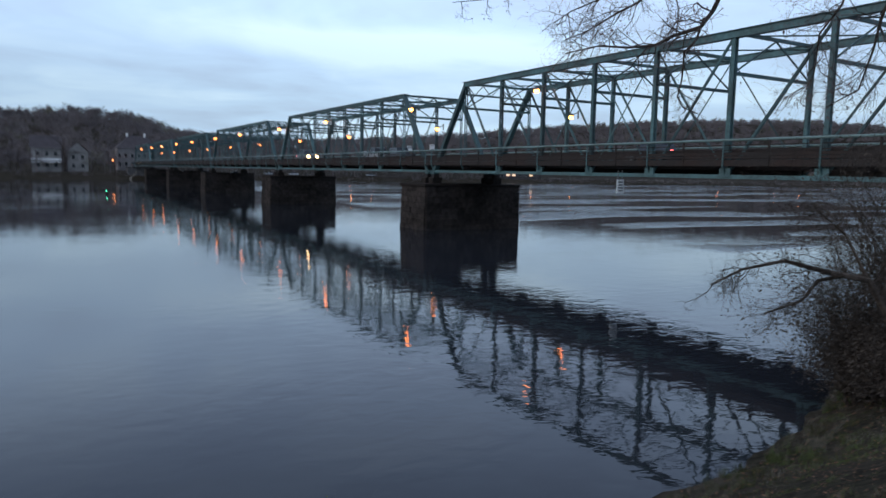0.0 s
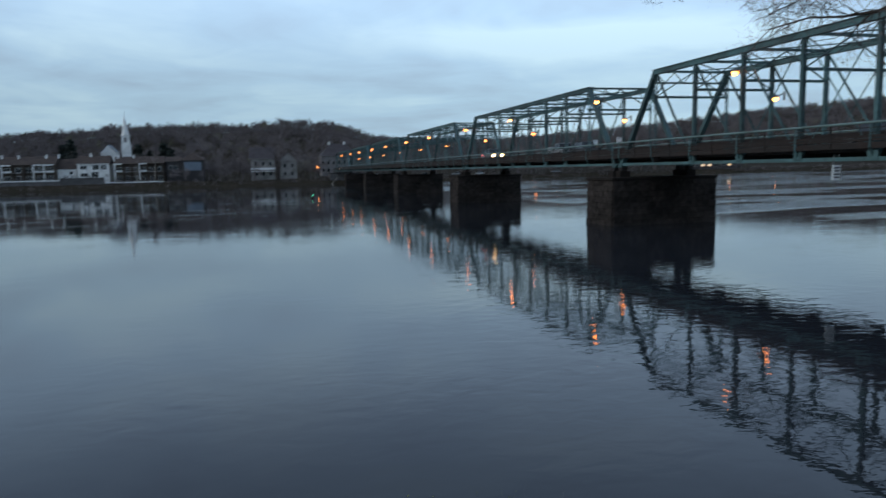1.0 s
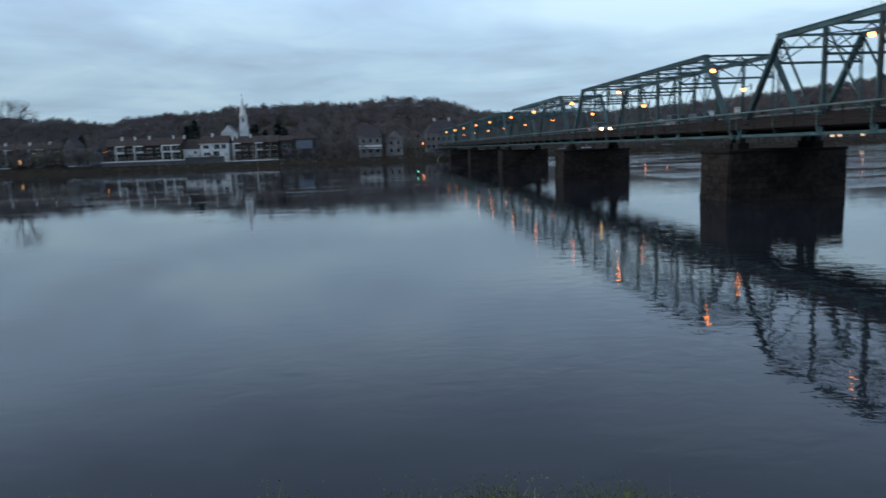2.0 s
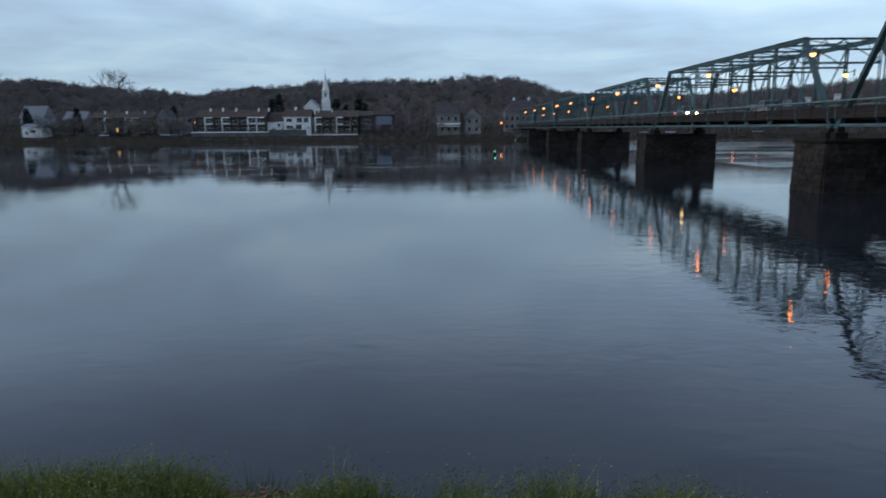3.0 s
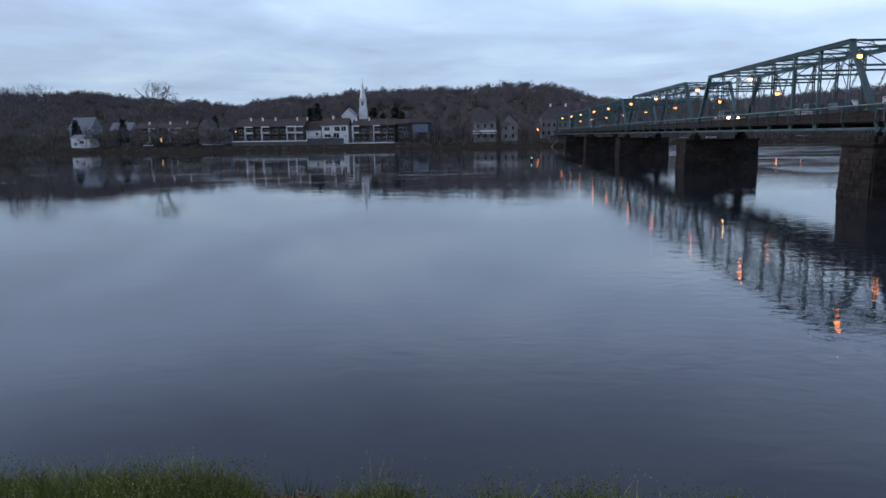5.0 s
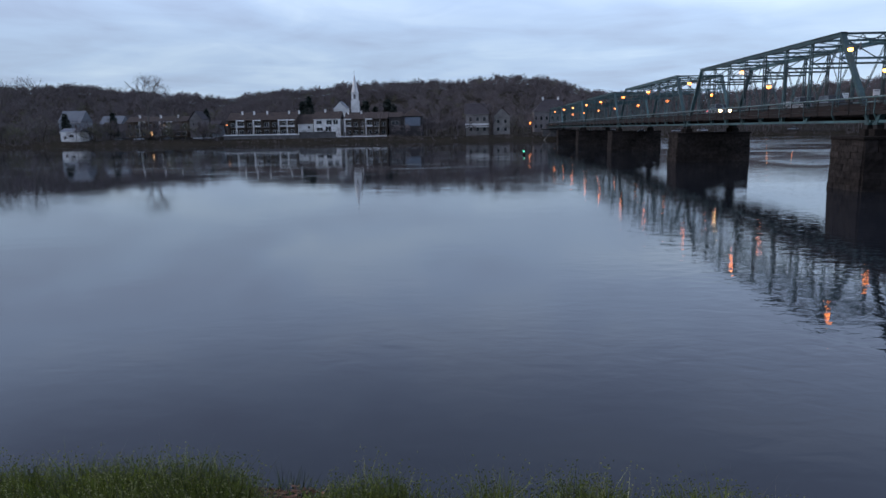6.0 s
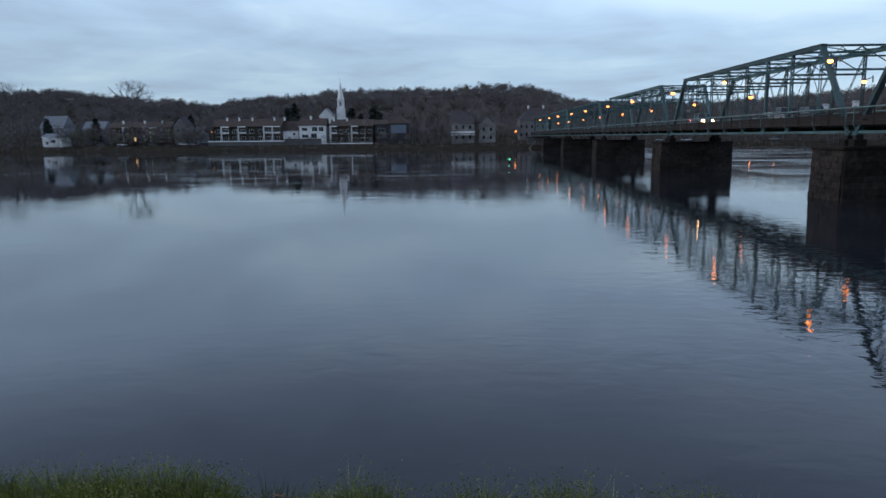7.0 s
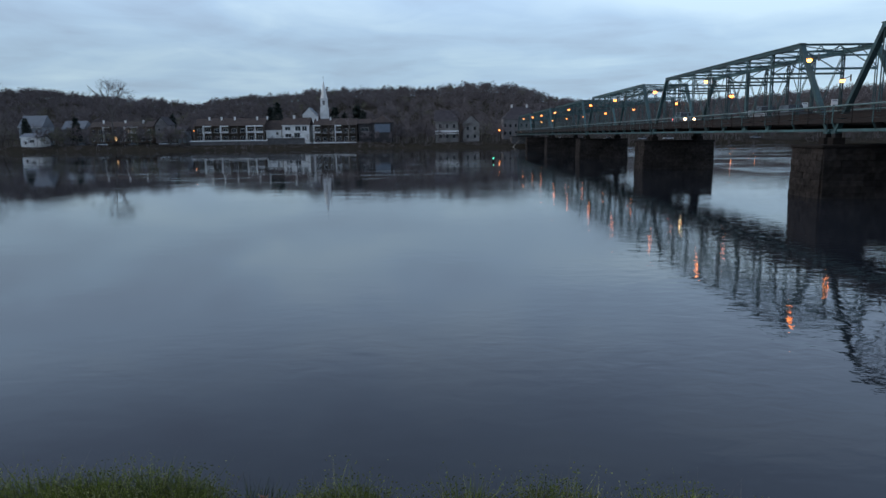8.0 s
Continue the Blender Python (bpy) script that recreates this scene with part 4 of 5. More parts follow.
church()
house("white_gable_house", "white gabled house below the church", -82.0, -74.5, 405.0, 9, 6.0, 18.5, 22.6, WHITE_WALL, ROOF_PALE, [(-78, 16, 1.2, 1.8, False)], across=True)


# walls along the far waterline
def bank_wall(name, label, x0, x1, y, z0, z1, mat, cap):
    wl = thing(name, label, "retaining wall", "", ((x0 + x1) / 2, y, 0))
    part("wall", shape((0, 0, (z0 + z1) / 2, x1 - x0, 1.0, z1 - z0)), mat, wl)
    part("cap", shape((0, -0.1, z1 - 0.05, x1 - x0 + 0.1, 1.3, 0.44)), cap, wl)
    part("fence", shape(*[(x0 - (x0 + x1) / 2 + 1.5 * i, 0.2, z1 + 0.6, 0.08, 0.08, 0.95) for i in range(int((x1 - x0) / 1.5))], (0, 0.2, z1 + 1.05, x1 - x0, 0.06, 0.07)), DARK_STEEL, wl)


bank_wall("river_wall", "dark river wall with a pale concrete cap below the flats", -122.0, -85.0, 334.0, 2.0, 4.4, BANK_STONE, TRIM)
bank_wall("river_wall", "dark rough stone river wall", -84.5, -67.0, 333.0, -0.5, 5.2, BANK_STONE, BANK_STONE)
bank_wall("river_wall", "dark river wall with a broad white cap", -66.5, -42.5, 334.0, 1.0, 3.0, BANK_STONE, TRIM)


# street lamps on the far shore
def shore_lamp(x, y, z, h, mat, r=0.42):
    p = thing("shore_lamp", "glowing orange street lamp on the far bank", "street lamp", "street lamps of the far bank", (x, y, z))
    bm = bmesh.new()
    rod(bm, (0, 0, -0.3), (0, 0, h), 0.09, 0.05)
    part("pole", bm, LAMP_METAL, p)
    bm = bmesh.new()
    bmesh.ops.create_uvsphere(bm, u_segments=10, v_segments=6, radius=r, matrix=Matrix.Translation((0, 0, h)))
    part("bulb", bm, mat, p, "glowing globe")


for x, y, h, mat in ((26.5, 338, 5.4, SODIUM), (137.3, 334, 6.4, SODIUM), (148.8, 334, 6.4, SODIUM),
                     (176, 334, 7, SODIUM), (253.7, 334, 6.4, SODIUM), (283.6, 334, 6.4, SODIUM), (422, 334, 4, SODIUM), (487, 334, 7, SODIUM), (518, 334, 4.5, SODIUM), (565, 334, 7, SODIUM)):
    shore_lamp(x, y, float(ground_height(x, y)), h, mat)

shore_lamp(-121.9, 339, float(ground_height(-121.9, 339)), 6.6, SODIUM, 0.2)
house("riverside_cafe", "low dark riverside building with warmly lit windows", 226.0, 262.0, 336.0, 9, 2.6, 6.6, 8.6, DARK_WALL, ROOF_GREY, grid(227, 261, 8, (4.9,), 2.4, 1.5, (0, 2, 3, 6)))

# a pale timber washed up against the bridge's far abutment
drift = thing("drift_timber", "pale bare timber leaning at the far waterline", "driftwood", "", (31.29, 324.0, -0.4))
bm = bmesh.new()
rod(bm, (0, 0, 0), (3.45, 1.6, 3.6), 0.22, 0.14, 8)
part("trunk", bm, PALE_BARK, drift)
bm = bmesh.new()
rod(bm, (2.35, 1.1, 2.4), (1.73, 0.7, 3.0), 0.08, 0.03, 6)
part("branch_stub", bm, PALE_BARK, drift)

# added green light on a float, for a water streak whose source is unseen
mk = thing("channel_marker", "small green lit float added for the green streak on the river", "channel marker", "", (10.6, 152, 0))
bm = bmesh.new()
rod(bm, (0, 0, -0.4), (0, 0, 0.6), 0.35, 0.25, 10)
part("float", bm, DARK_STEEL, mk)
bm = bmesh.new()
bmesh.ops.create_uvsphere(bm, u_segments=10, v_segments=6, radius=0.11, matrix=Matrix.Translation((0, 0, 0.72)))
part("lamp", bm, GREEN_GLOW, mk, "green glowing ball added to make the streak")

# parked cars on the far bank
for i, (x, paint) in enumerate(((-176, CAR_DARK), (-166, CAR_WHITE), (-151, CAR_DARK), (-136, CAR_WHITE), (-130.5, CAR_SILVER), (55, CAR_WHITE), (66, CAR_SILVER), (79, CAR_WHITE), (96, CAR_SILVER), (108, CAR_WHITE), (150, CAR_SILVER))):
    c = car("parked_car", "car parked along the far riverbank", x, 337.5, 1, paint, False, False, False)
    c["group"] = "cars parked on the far bank"
    c.matrix_basis = pose(x, 337.5, float(ground_height(x, 337.5)) + 0.1, 0, 0, 90)

# ---- far bank: trees ----
def fan_tree(x, y, z, height, crown, seed):
    """A tall tree: a pale trunk that forks low into a few limbs, fanning out to a wide, open net of twigs."""
    rng = random.Random(seed)
    t = thing("sycamore", "tall bare pale sycamore with a wide open crown above the woods", "tree", "tall trees of the far bank", (x, y, z))
    wood, twigs = ([], []), ([], [])
    fork = Vector((0, 0, height * 0.42))
    limb(wood[0], wood[1], Vector((0, 0, -0.4)), fork, 0.6, 0.42, 7)
    heart = Vector((0, 0, height - crown * 0.72))

    def inside(q):
        d = q - heart
        return (d.x / crown) ** 2 + (d.y / crown) ** 2 + (d.z / (crown * 0.72)) ** 2

    def branch(p, d, length, r, level):
        for i in range(4):
            d = (d + Vector([rng.gauss(0, 0.2) for _ in range(3)]) + Vector((0, 0, 0.06))).normalized()
            q = p + d * length / 4
            if q.z > heart.z and inside(q) > rng.uniform(0.35, 1.25):
                return
            tgt = wood if level < 1 else twigs
            limb(tgt[0], tgt[1], p, q, r, max(0.022, r * 0.82), 4 if level < 2 else 3)
            p, r = q, max(0.022, r * 0.82)
            if level < 4 and (level or i):
                for _ in range(2 if rng.random() < 0.45 else 1):
                    side = Vector([rng.gauss(0, 1) for _ in range(3)])
                    side = (side - side.dot(d) * d).normalized()
                    branch(p, (d * 0.9 + side * rng.uniform(0.5, 0.95)).normalized(), length * rng.uniform(0.42, 0.62), r * 0.58, level + 1)

    for k in range(6):
        a = 6.283 * k / 6 + rng.uniform(-0.4, 0.4)
        tilt = rng.uniform(0.25, 0.62)
        branch(fork - Vector((0, 0, height * rng.uniform(0, 0.08))), Vector((math.cos(a) * tilt, math.sin(a) * tilt, 1)).normalized(), height * rng.uniform(0.5, 0.62), 0.27, 0)
    pydata("trunk", wood[0], wood[1], GREY_BARK, t)
    pydata("crown", twigs[0], twigs[1], GREY_BARK, t)


fan_tree(-165.5, 348, 4.4, 32.5, 10.5, 5)
fan_tree(-228.0, 350, 4.4, 32.5, 10.5, 9)
fan_tree(-246, 352, 4.4, 31.0, 10.0, 19)
bare_tree("pale_trunk_tree", "pale slender tree trunk before the flats", -54.3, 337, 3.0, 13, 21, PALE_BARK, TWIG, (1, 2, 2), 0.6)
bare_tree("pale_trunk_tree", "pale slender tree trunk before the flats", -46.8, 337, 3.0, 13, 22, PALE_BARK, TWIG, (1, 2, 2), 0.6)
rng_t = random.Random(31)
for i, (x, y, h, kind) in enumerate(((-16, 345, 17, 0), (-10, 340, 14, 0), (7.6, 338, 20, 0), (18, 338, 13, 1), (14, 352, 18, 0), (-22, 350, 19, 0), (-125, 345, 15, 0), (-134, 338, 11, 0), (-148, 350, 16, 1),
                                     (-182, 340, 12, 0), (-190, 338, 14, 0), (-215, 338, 15, 1), (-222, 342, 14, 1), (-196, 339, 10, 0), (-160, 338, 9, 0), (22, 360, 16, 0), (-86, 352, 16, 0), (52, 345, 12, 1), (64, 345, 11, 0),
                                     (-13, 360, 22, 0), (2, 365, 23, 0), (-30, 365, 19, 0), (-5, 372, 23, 0), (28, 345, 9, 0))):
    bare_tree("bank_tree", "budding green bare tree on the far bank" if kind else "bare brown tree on the far bank", x, y, float(ground_height(x, y)), h, 40 + i, BARK, GREEN_TWIG if kind else TWIG, (2, 3, 2), 0.85, 0.02 if not kind else -0.05)


def evergreen(x, y, z, h, seed):
    rng = random.Random(seed)
    t = thing("evergreen_tree", "dark evergreen tree behind the houses", "tree", "evergreens of the far bank", (x, y, z))
    v, f = [], []
    limb(v, f, Vector((0, 0, -0.5)), Vector((0, 0, h * 0.95)), h * 0.02, 0.03, 6)
    pydata("trunk", v, f, BARK, t)
    v, f = [], []
    for _ in range(900):
        k = rng.uniform(0.12, 1.0) ** 0.8
        r = h * 0.24 * (1 - k) ** 0.7 * rng.uniform(0.3, 1.1) + 0.2
        a = rng.uniform(0, 6.283)
        c = Vector((math.cos(a) * r, math.sin(a) * r, h * k))
        s = h * 0.045
        p = Vector([rng.gauss(0, s) for _ in range(3)])
        q = Vector([rng.gauss(0, s) for _ in range(3)])
        b = len(v)
        v.extend((c, c + p, c + q))
        f.append((b, b + 1, b + 2))
    pydata("crown", v, f, EVERGREEN, t)


for i, (x, y, h) in enumerate(((-140, 360, 14), (-87, 366, 19), (-92, 372, 17), (-60.5, 386, 17), (-50, 400, 18), (-46, 396, 15), (-56, 392, 14), (-186, 352, 13), (-207, 345, 13))):
    evergreen(x, y, float(ground_height(x, y)), h, 80 + i)


# ---- near bank ----
def blades(name, label, spots, mat, seed, width, flowers=False, cat="grass"):
    """Tufts of bent blades. spots: (x, y, radius, count, height)."""
    rng = random.Random(seed)
    v, f = [], []
    for sx, sy, sr, count, hgt in spots:
        for _ in range(count):
            a, r = rng.uniform(0, 6.283), sr * math.sqrt(rng.random())
            x, y = sx + math.cos(a) * r, sy + math.sin(a) * r * 0.7
            z = float(ground_height(x, y)) - 0.03
            h = hgt * rng.uniform(0.45, 1.1) * (1 - 0.35 * (r / sr) ** 2)
            lean = rng.gauss(0, 0.22), rng.gauss(0, 0.22)
            w = width * rng.uniform(0.6, 1.3)
            ca, sa = math.cos(a * 3), math.sin(a * 3)
            b = len(v)
            for k, t in enumerate((0, 0.4, 0.75)):
                px, py, pz = x + lean[0] * h * t * t, y + lean[1] * h * t * t, z + h * t
                ww = w * (1 - 0.5 * t)
                v.extend(((px - ca * ww, py - sa * ww, pz), (px + ca * ww, py + sa * ww, pz)))
            v.append((x + lean[0] * h, y + lean[1] * h, z + h))
            f.extend(((b, b + 1, b + 3, b + 2), (b + 2, b + 3, b + 5, b + 4), (b + 4, b + 5, b + 6)))
            if flowers:
                tip = Vector(v[-1])
                for _ in range(rng.randrange(3, 9)):
                    c = tip + Vector((rng.gauss(0, 0.016), rng.gauss(0, 0.016), -rng.uniform(-0.01, 0.13)))
                    s = rng.uniform(0.0016, 0.0036)
                    b = len(v)
                    v.extend((c + Vector((-s, 0, -s)), c + Vector((s, 0.3 * s, -s)), c + Vector((s, 0, s)), c + Vector((-s, -0.3 * s, s))))
                    f.append((b, b + 1, b + 2, b + 3))
    ob = pydata(name, v, f, mat)
    return tagged(ob, label, cat, kind="stuff")


# tufts along the top of the bank: (x, y, radius, count, height)
TUFTS = [(-2.3, 2.5, 0.45, 1900, 0.30), (-1.75, 2.48, 0.42, 2100, 0.31), (-1.3, 2.5, 0.40, 2200, 0.335), (-1.08, 2.52, 0.22, 900, 0.31), (-0.58, 2.6, 0.13, 380, 0.22), (-0.40, 2.58, 0.17, 460, 0.29),
         (-0.18, 2.5, 0.10, 150, 0.25), (0.06, 2.45, 0.13, 460, 0.34), (0.42, 2.45, 0.22, 860, 0.33), (0.88, 2.4, 0.26, 860, 0.31), (1.35, 2.2, 0.25, 340, 0.22), (1.9, 2.0, 0.35, 380, 0.2), (2.5, 1.7, 0.4, 400, 0.2),
         (-2.9, 2.4, 0.5, 1500, 0.29), (-3.6, 2.4, 0.6, 1200, 0.29)]
blades("bank_grass", "green grass along the top of the riverbank", [(x, y, r, c, h * (1.0 if x < -0.9 else 0.92)) for x, y, r, c, h in TUFTS], GRASS, 3, 0.003)
blades("leafy_weeds", "small-leaved yellow-green weeds among the grass", [(x, y, r, c // 2, h * 0.95) for x, y, r, c, h in TUFTS], WEED_LEAF, 9, 0.0014, True, "weeds")
blades("dark_tuft", "dark tuft of grass behind the fallen leaves", [(-0.9, 3.02, 0.14, 760, 0.42), (-0.7, 3.04, 0.1, 320, 0.38), (-0.5, 3.0, 0.1, 200, 0.32)], SLOPE_GRASS, 10, 0.003)
blades("flowering_weeds", "pale yellow flowering weeds among the grass", [(x, y, r * 1.1, c // 6, h * 1.04) for x, y, r, c, h in TUFTS], FLOWER, 4, 0.0014, True, "weeds")
blades("dry_stalks", "thin dry stalks among the grass", [(x, y, r * 1.15, c // 9, h * 1.12) for x, y, r, c, h in TUFTS], DRY_GRASS, 5, 0.0013, False, "weeds")
slope = []
rng_g = random.Random(8)
for _ in range(1100):
    x = rng_g.uniform(6, 20) if rng_g.random() < 0.85 else rng_g.uniform(20, 32)
    ys, ye = float(shoreline(x)), float(bank_edge(x))
    y = rng_g.uniform(ye - 0.8, ys - 0.25)
    slope.append((x, y, rng_g.uniform(0.12, 0.4), 42, rng_g.uniform(0.05, 0.14) * (1.7 if rng_g.random() < 0.1 else 1)))
for _ in range(700):
    x = rng_g.uniform(2.6, 10)
    y = rng_g.uniform(float(bank_edge(x)) - 1.2, float(bank_edge(x)) + 3.4)
    slope.append((x, y, rng_g.uniform(0.1, 0.3), 46, rng_g.uniform(0.05, 0.12)))
edge = []
for _ in range(260):
    x = rng_g.uniform(6.0, 19.0)
    y = float(shoreline(x)) - abs(rng_g.gauss(0.0, 0.7)) - 0.05
    edge.append((x, y, rng_g.uniform(0.06, 0.22), rng_g.randrange(14, 40), rng_g.uniform(0.12, 0.36)))
blades("water_edge_weeds", "ragged dull green weeds along the water's edge", edge[::2], SLOPE_GRASS, 16, 0.005, True, "weeds")
blades("water_edge_stalks", "dry pale stalks along the water's edge", edge[1::2], DRY_GRASS, 17, 0.003, True, "weeds")
blades("slope_grass", "short grass and weeds on the sloping riverbank", slope, SLOPE_GRASS, 6, 0.004)
blades("slope_stalks", "dry stalks and dead weeds on the sloping riverbank", slope[::3], DRY_GRASS, 7, 0.003, False, "weeds")


def litter(name, x0, x1, y0, y1, count, size, seed):
    rng = random.Random(seed)
    v, f = [], []
    for _ in range(count):
        x, y = rng.uniform(x0, x1), rng.uniform(y0, y1)
        if y > float(shoreline(x)) - 0.1:
            continue
        c = Vector((x, y, float(ground_height(x, y)) + rng.uniform(0.07, 0.11)))
        p = Vector((rng.gauss(0, size), rng.gauss(0, size), rng.gauss(0, size * 0.4)))
        q = Vector((rng.gauss(0, size), rng.gauss(0, size), rng.gauss(0, size * 0.4)))
        b = len(v)
        v.extend((c, c + p, c + p * 0.6 + q, c + q))
        f.append((b, b + 1, b + 2, b + 3))
    tagged(pydata(name, v, f, LITTER), "fallen brown leaves scattered on the bank", "leaf litter", kind="stuff")


litter("leaf_litter", -0.98, -0.62, 2.66, 2.98, 420, 0.014, 12)
litter("slope_litter", 3, 24, 0, 11, 14000, 0.018, 13)


# trees on the near bank: one leans its limbs out over the water
def reaching_tree():
    """A bank tree whose limbs reach over the water in long sweeps."""
    rng = random.Random(77)
    t = thing("riverside_tree", "bare tree reaching budding limbs over the water", "tree", "", (17.5, 5.2, float(ground_height(17.5, 5.2))))
    wood, twigs, tips = ([], []), ([], []), []
    base = Vector((0, 0, -0.3))

    def sweep(points, r0, r1, kids, length, level=1):
        pts = [Vector(p) for p in points]
        n = len(pts) - 1
        for i in range(n):
            a, b = pts[i], pts[i + 1]
            ra, rb = r0 + (r1 - r0) * i / n, r0 + (r1 - r0) * (i + 1) / n
            limb(wood[0], wood[1], a, b, ra, rb, 6)
            if i >= 1:
                for _ in range(kids):
                    side = Vector([rng.gauss(0, 1) for _ in range(3)]).normalized()
                    d = ((b - a).normalized() * 0.8 + side * 0.8).normalized()
                    grow(wood, twigs, tips, a.lerp(b, rng.random()), d, length * rng.uniform(0.5, 1.1), max(0.005, rb * 0.45), level, rng, -0.03, 0.9, (2, 2, 2), 0.42)
        tips.append(pts[-1])

    o = Vector((17.5, 5.2, float(ground_height(17.5, 5.2))))

    def at(*pts):
        return [Vector(p) - o for p in pts]

    sweep(at((17.5, 5.2, 2.4), (17.3, 5.2, 4.6), (16.9, 5.2, 6.6), (16.2, 5.1, 8.6), (15.4, 5.0, 10.6), (14.8, 5.0, 12.6)), 0.30, 0.15, 1, 1.6)
    # the limb that hangs in front of the truss, its side limbs and the curled twig below it
    sweep(at((16.2, 5.1, 8.6), (12.6, 4.6, 9.9), (9.6, 4.8, 9.7), (7.8, 5.2, 9.1), (7.22, 5.48, 8.64), (7.19, 5.73, 8.18)), 0.055, 0.032, 0, 0.5)
    sweep(at((7.19, 5.73, 8.18), (7.16, 5.91, 7.82), (7.10, 6.03, 7.64), (6.90, 6.29, 7.55), (6.78, 6.45, 7.45), (6.54, 6.69, 7.43), (6.28, 6.94, 7.46), (5.96, 7.23, 7.37)), 0.032, 0.007, 5, 0.62)
    sweep(at((7.11, 6.00, 7.75), (7.10, 6.07, 7.51), (7.03, 6.20, 7.35), (7.06, 6.24, 7.02), (7.03, 6.27, 6.81), (7.11, 6.24, 6.68), (7.23, 6.11, 6.60)), 0.016, 0.007, 3, 0.3)
    sweep(at((7.8, 5.2, 9.1), (6.73, 6.20, 8.35), (6.54, 6.54, 7.96), (6.37, 6.75, 7.84), (6.14, 7.01, 7.64), (5.94, 7.21, 7.54)), 0.020, 0.006, 5, 0.62)
    sweep(at((7.8, 5.2, 9.1), (6.56, 6.32, 8.49), (6.35, 6.65, 8.19), (6.18, 6.87, 8.01), (5.94, 7.12, 7.88), (5.80, 7.27, 7.75)), 0.018, 0.005, 5, 0.62)
    sweep(at((6.56, 6.32, 8.49), (5.78, 7.07, 8.41), (5.44, 7.43, 8.12), (5.04, 7.74, 8.03), (4.68, 7.98, 7.99)), 0.012, 0.004, 2, 0.25)
    sweep(at((9.6, 4.8, 9.7), (8.6, 4.3, 8.8), (8.17, 4.26, 8.12), (8.19, 4.46, 7.62), (8.22, 4.54, 7.27), (8.21, 4.66, 6.84), (8.06, 4.95, 6.65)), 0.028, 0.005, 5, 0.65)
    sweep(at((9.6, 4.8, 9.7), (8.3, 4.5, 8.8), (7.94, 4.62, 8.23), (7.96, 4.79, 7.78), (7.90, 4.99, 7.49), (7.95, 5.05, 7.05), (7.92, 5.15, 6.79)), 0.022, 0.004, 5, 0.62)
    pydata("trunk", wood[0], wood[1], BARK, t)
    v, f = twigs
    for _ in range(900):
        c = rng.choice(tips) + Vector([rng.gauss(0, 0.03) for _ in range(3)])
        p, q = Vector([rng.gauss(0, 0.012) for _ in range(3)]), Vector([rng.gauss(0, 0.012) for _ in range(3)])
        b = len(v)
        v.extend((c, c + p, c + p + q, c + q))
        f.append((b, b + 1, b + 2, b + 3))
    pydata("crown", v, f, TWIG, t)


reaching_tree()


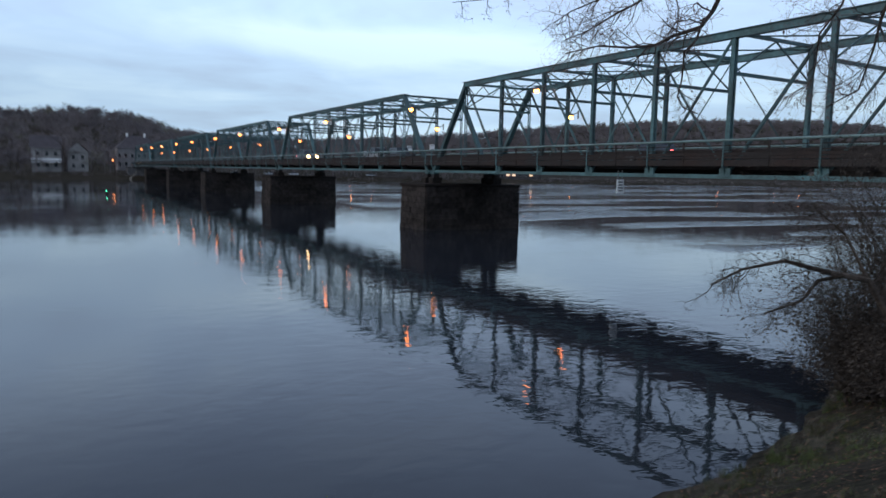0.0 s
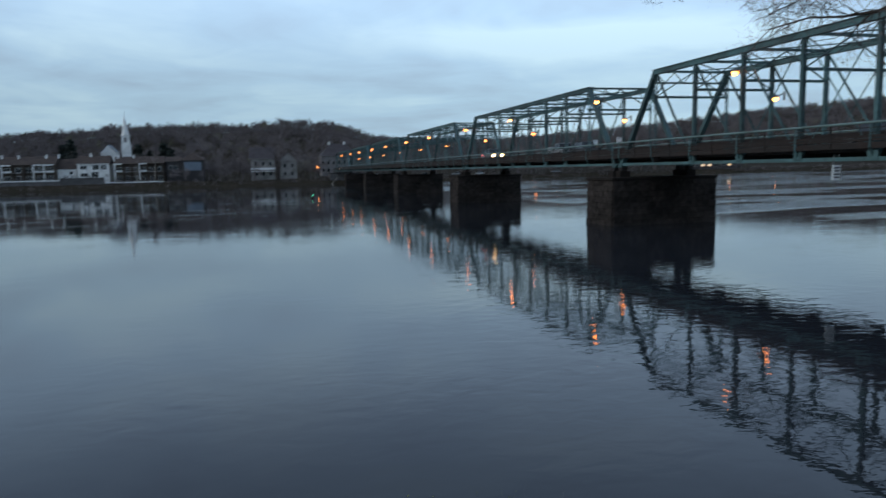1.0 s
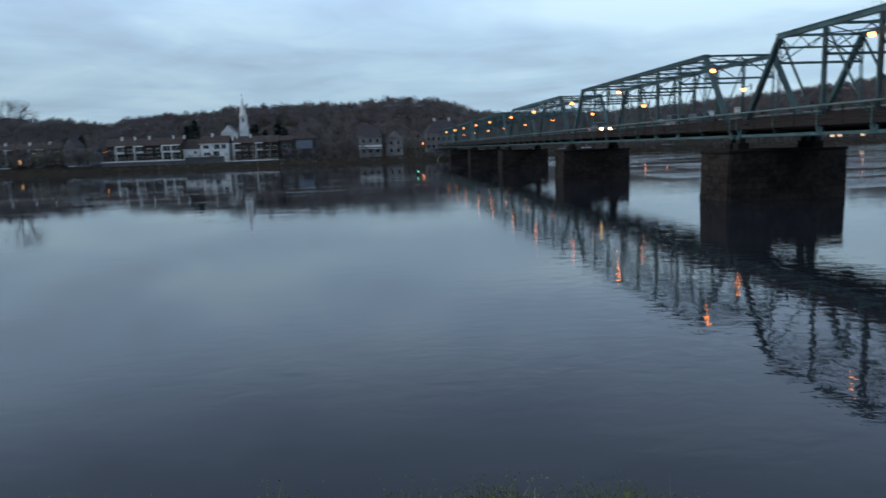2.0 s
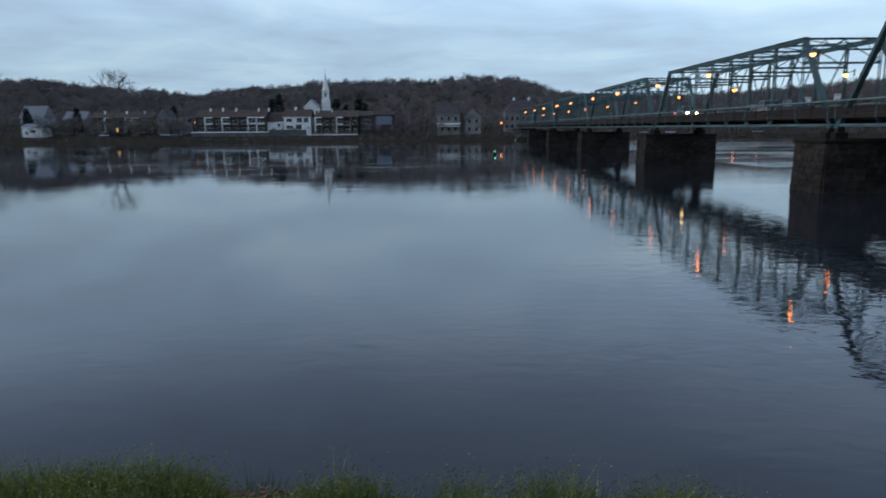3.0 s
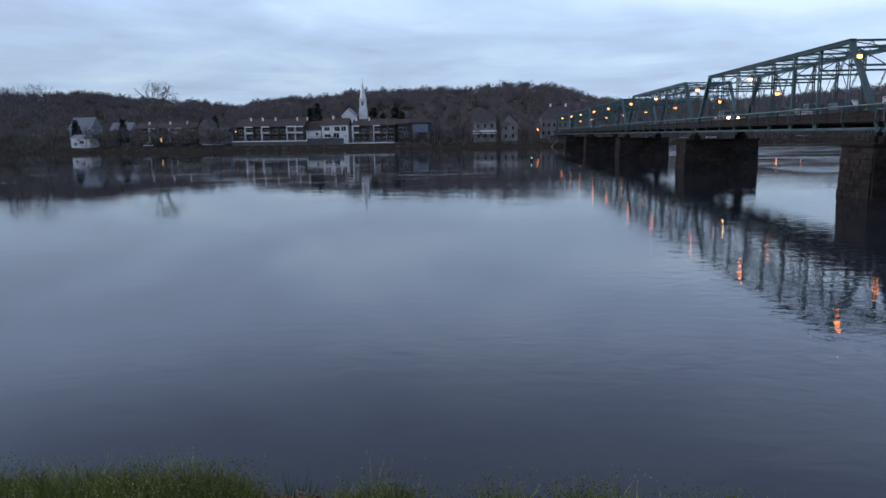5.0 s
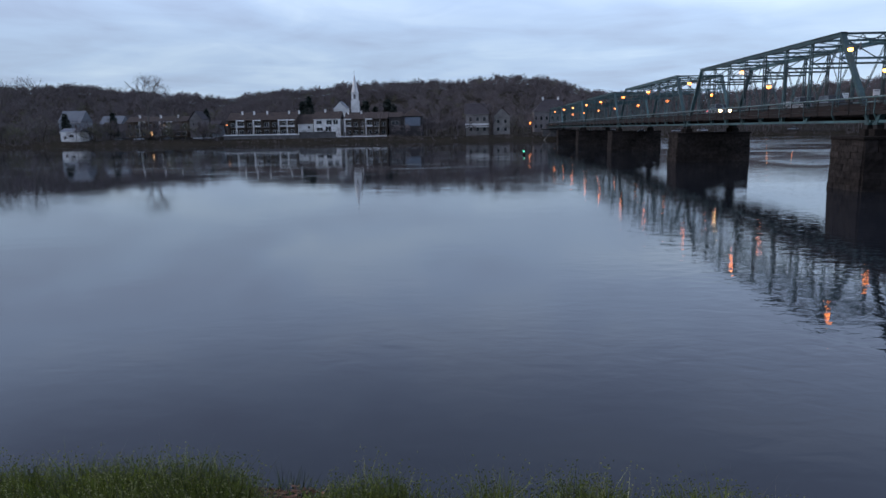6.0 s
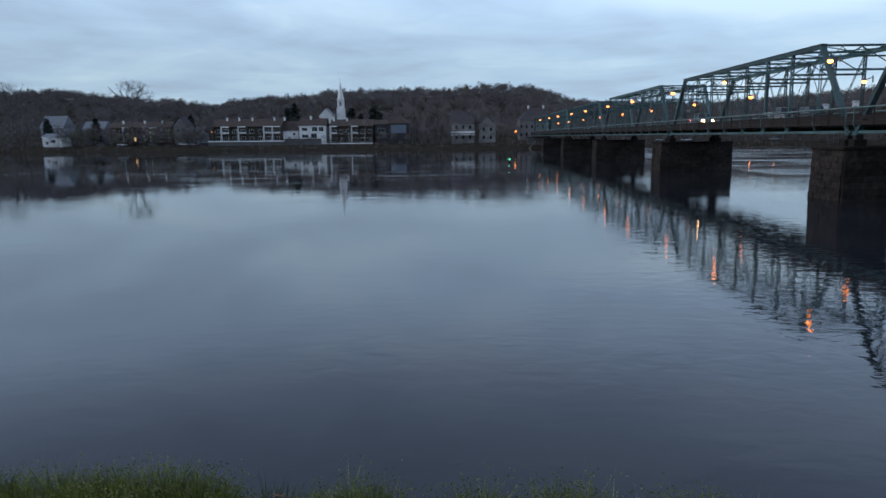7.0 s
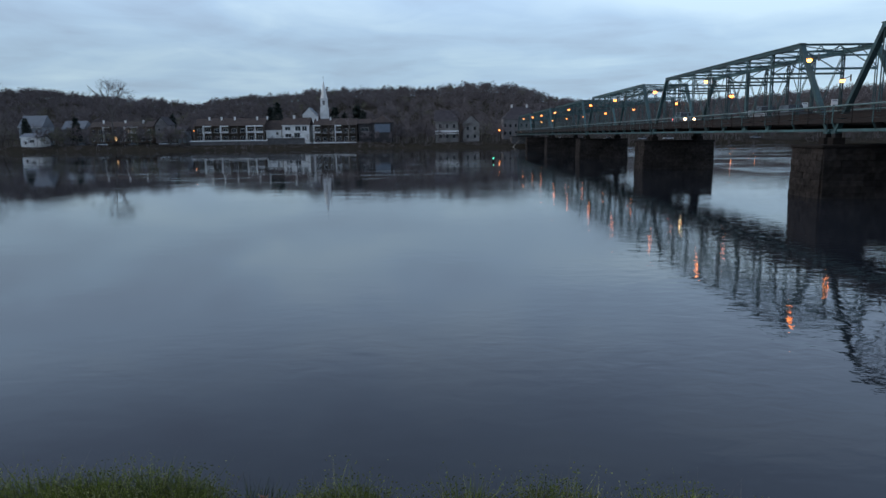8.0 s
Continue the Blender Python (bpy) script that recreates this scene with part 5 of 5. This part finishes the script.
def thicket(x, y, h, w, seed, count, leafy=1.0):
    """A dense leafless shrub: arching stems with fine twigs."""
    rng = random.Random(seed)
    t = thing("bank_thicket", "dense dark leafless thicket at the water's edge", "shrub", "thickets on the near bank", (x, y, float(ground_height(x, y))))
    wood, twigs, tips = ([], []), ([], []), []
    for _ in range(count):
        a = rng.uniform(0, 6.283)
        p = Vector((math.cos(a) * w * 0.35 * rng.random(), math.sin(a) * w * 0.35 * rng.random(), -0.2))
        d = Vector((math.cos(a) * 0.2, math.sin(a) * 0.2, 1)).normalized()
        grow(wood, twigs, tips, p, d, h * rng.uniform(0.5, 0.85), 0.025, 1, rng, -0.02, 0.42, (2, 2, 3))
    pydata("branchwork", wood[0] + twigs[0], wood[1] + [tuple(i + len(wood[0]) for i in fc) for fc in twigs[1]], BARK, t)
    v, f = [], []
    for _ in range(int(count * 420 * leafy)):
        c = rng.choice(tips) + Vector([rng.gauss(0, 0.14) for _ in range(3)])
        p, q = Vector([rng.gauss(0, 0.022) for _ in range(3)]), Vector([rng.gauss(0, 0.022) for _ in range(3)])
        b = len(v)
        v.extend((c, c + p, c + p + q, c + q))
        f.append((b, b + 1, b + 2, b + 3))
    pydata("foliage", v, f, BARK, t)


thicket(18.0, 9.4, 3.0, 1.4, 91, 40)
thicket(19.6, 9.6, 5.4, 1.8, 92, 30, 0.5)
thicket(17.0, 8.9, 1.9, 1.5, 93, 34)
thicket(16.4, 8.0, 1.3, 1.5, 95, 30)
thicket(21.6, 9.6, 6.2, 2.6, 94, 28, 0.5)


def drooping_limb_tree():
    """A small leaning tree in the thicket whose limbs arch out above the water."""
    rng = random.Random(55)
    o = Vector((17.0, 8.0, float(ground_height(17.0, 8.0))))
    t = thing("leaning_tree", "small leaning bare tree arching over the water", "tree", "", tuple(o))
    wood, twigs, tips = ([], []), ([], []), []
    for pts, r0, r1 in ((((17.0, 8.0, 0.4), (16.6, 8.1, 2.4), (15.8, 8.4, 3.6), (15.0, 8.8, 3.75), (14.1, 9.3, 4.0), (13.2, 9.7, 3.8), (12.6, 10.0, 3.45)), 0.10, 0.018),
                        (((15.4, 8.6, 3.7), (14.9, 9.0, 3.55), (14.5, 9.1, 3.1), (13.8, 9.5, 2.8)), 0.05, 0.02),
                        (((15.8, 8.4, 3.6), (15.3, 8.7, 4.6), (14.9, 9.1, 5.1)), 0.04, 0.014)):
        pts = [Vector(p) - o for p in pts]
        n = len(pts) - 1
        for i in range(n):
            limb(wood[0], wood[1], pts[i], pts[i + 1], r0 + (r1 - r0) * i / n, r0 + (r1 - r0) * (i + 1) / n, 6)
            if i:
                for _ in range(9):
                    s = Vector([rng.gauss(0, 1) for _ in range(3)]).normalized()
                    dd = ((pts[i + 1] - pts[i]).normalized() * 0.9 + s * 0.8).normalized()
                    grow(wood, twigs, tips, pts[i].lerp(pts[i + 1], rng.random()), dd, rng.uniform(0.3, 0.8), 0.010, 1, rng, -0.06, 0.9, (2, 2, 2), 0.38)
    pydata("trunk", wood[0], wood[1], BARK, t)
    pydata("crown", twigs[0], twigs[1], BARK, t)


drooping_limb_tree()
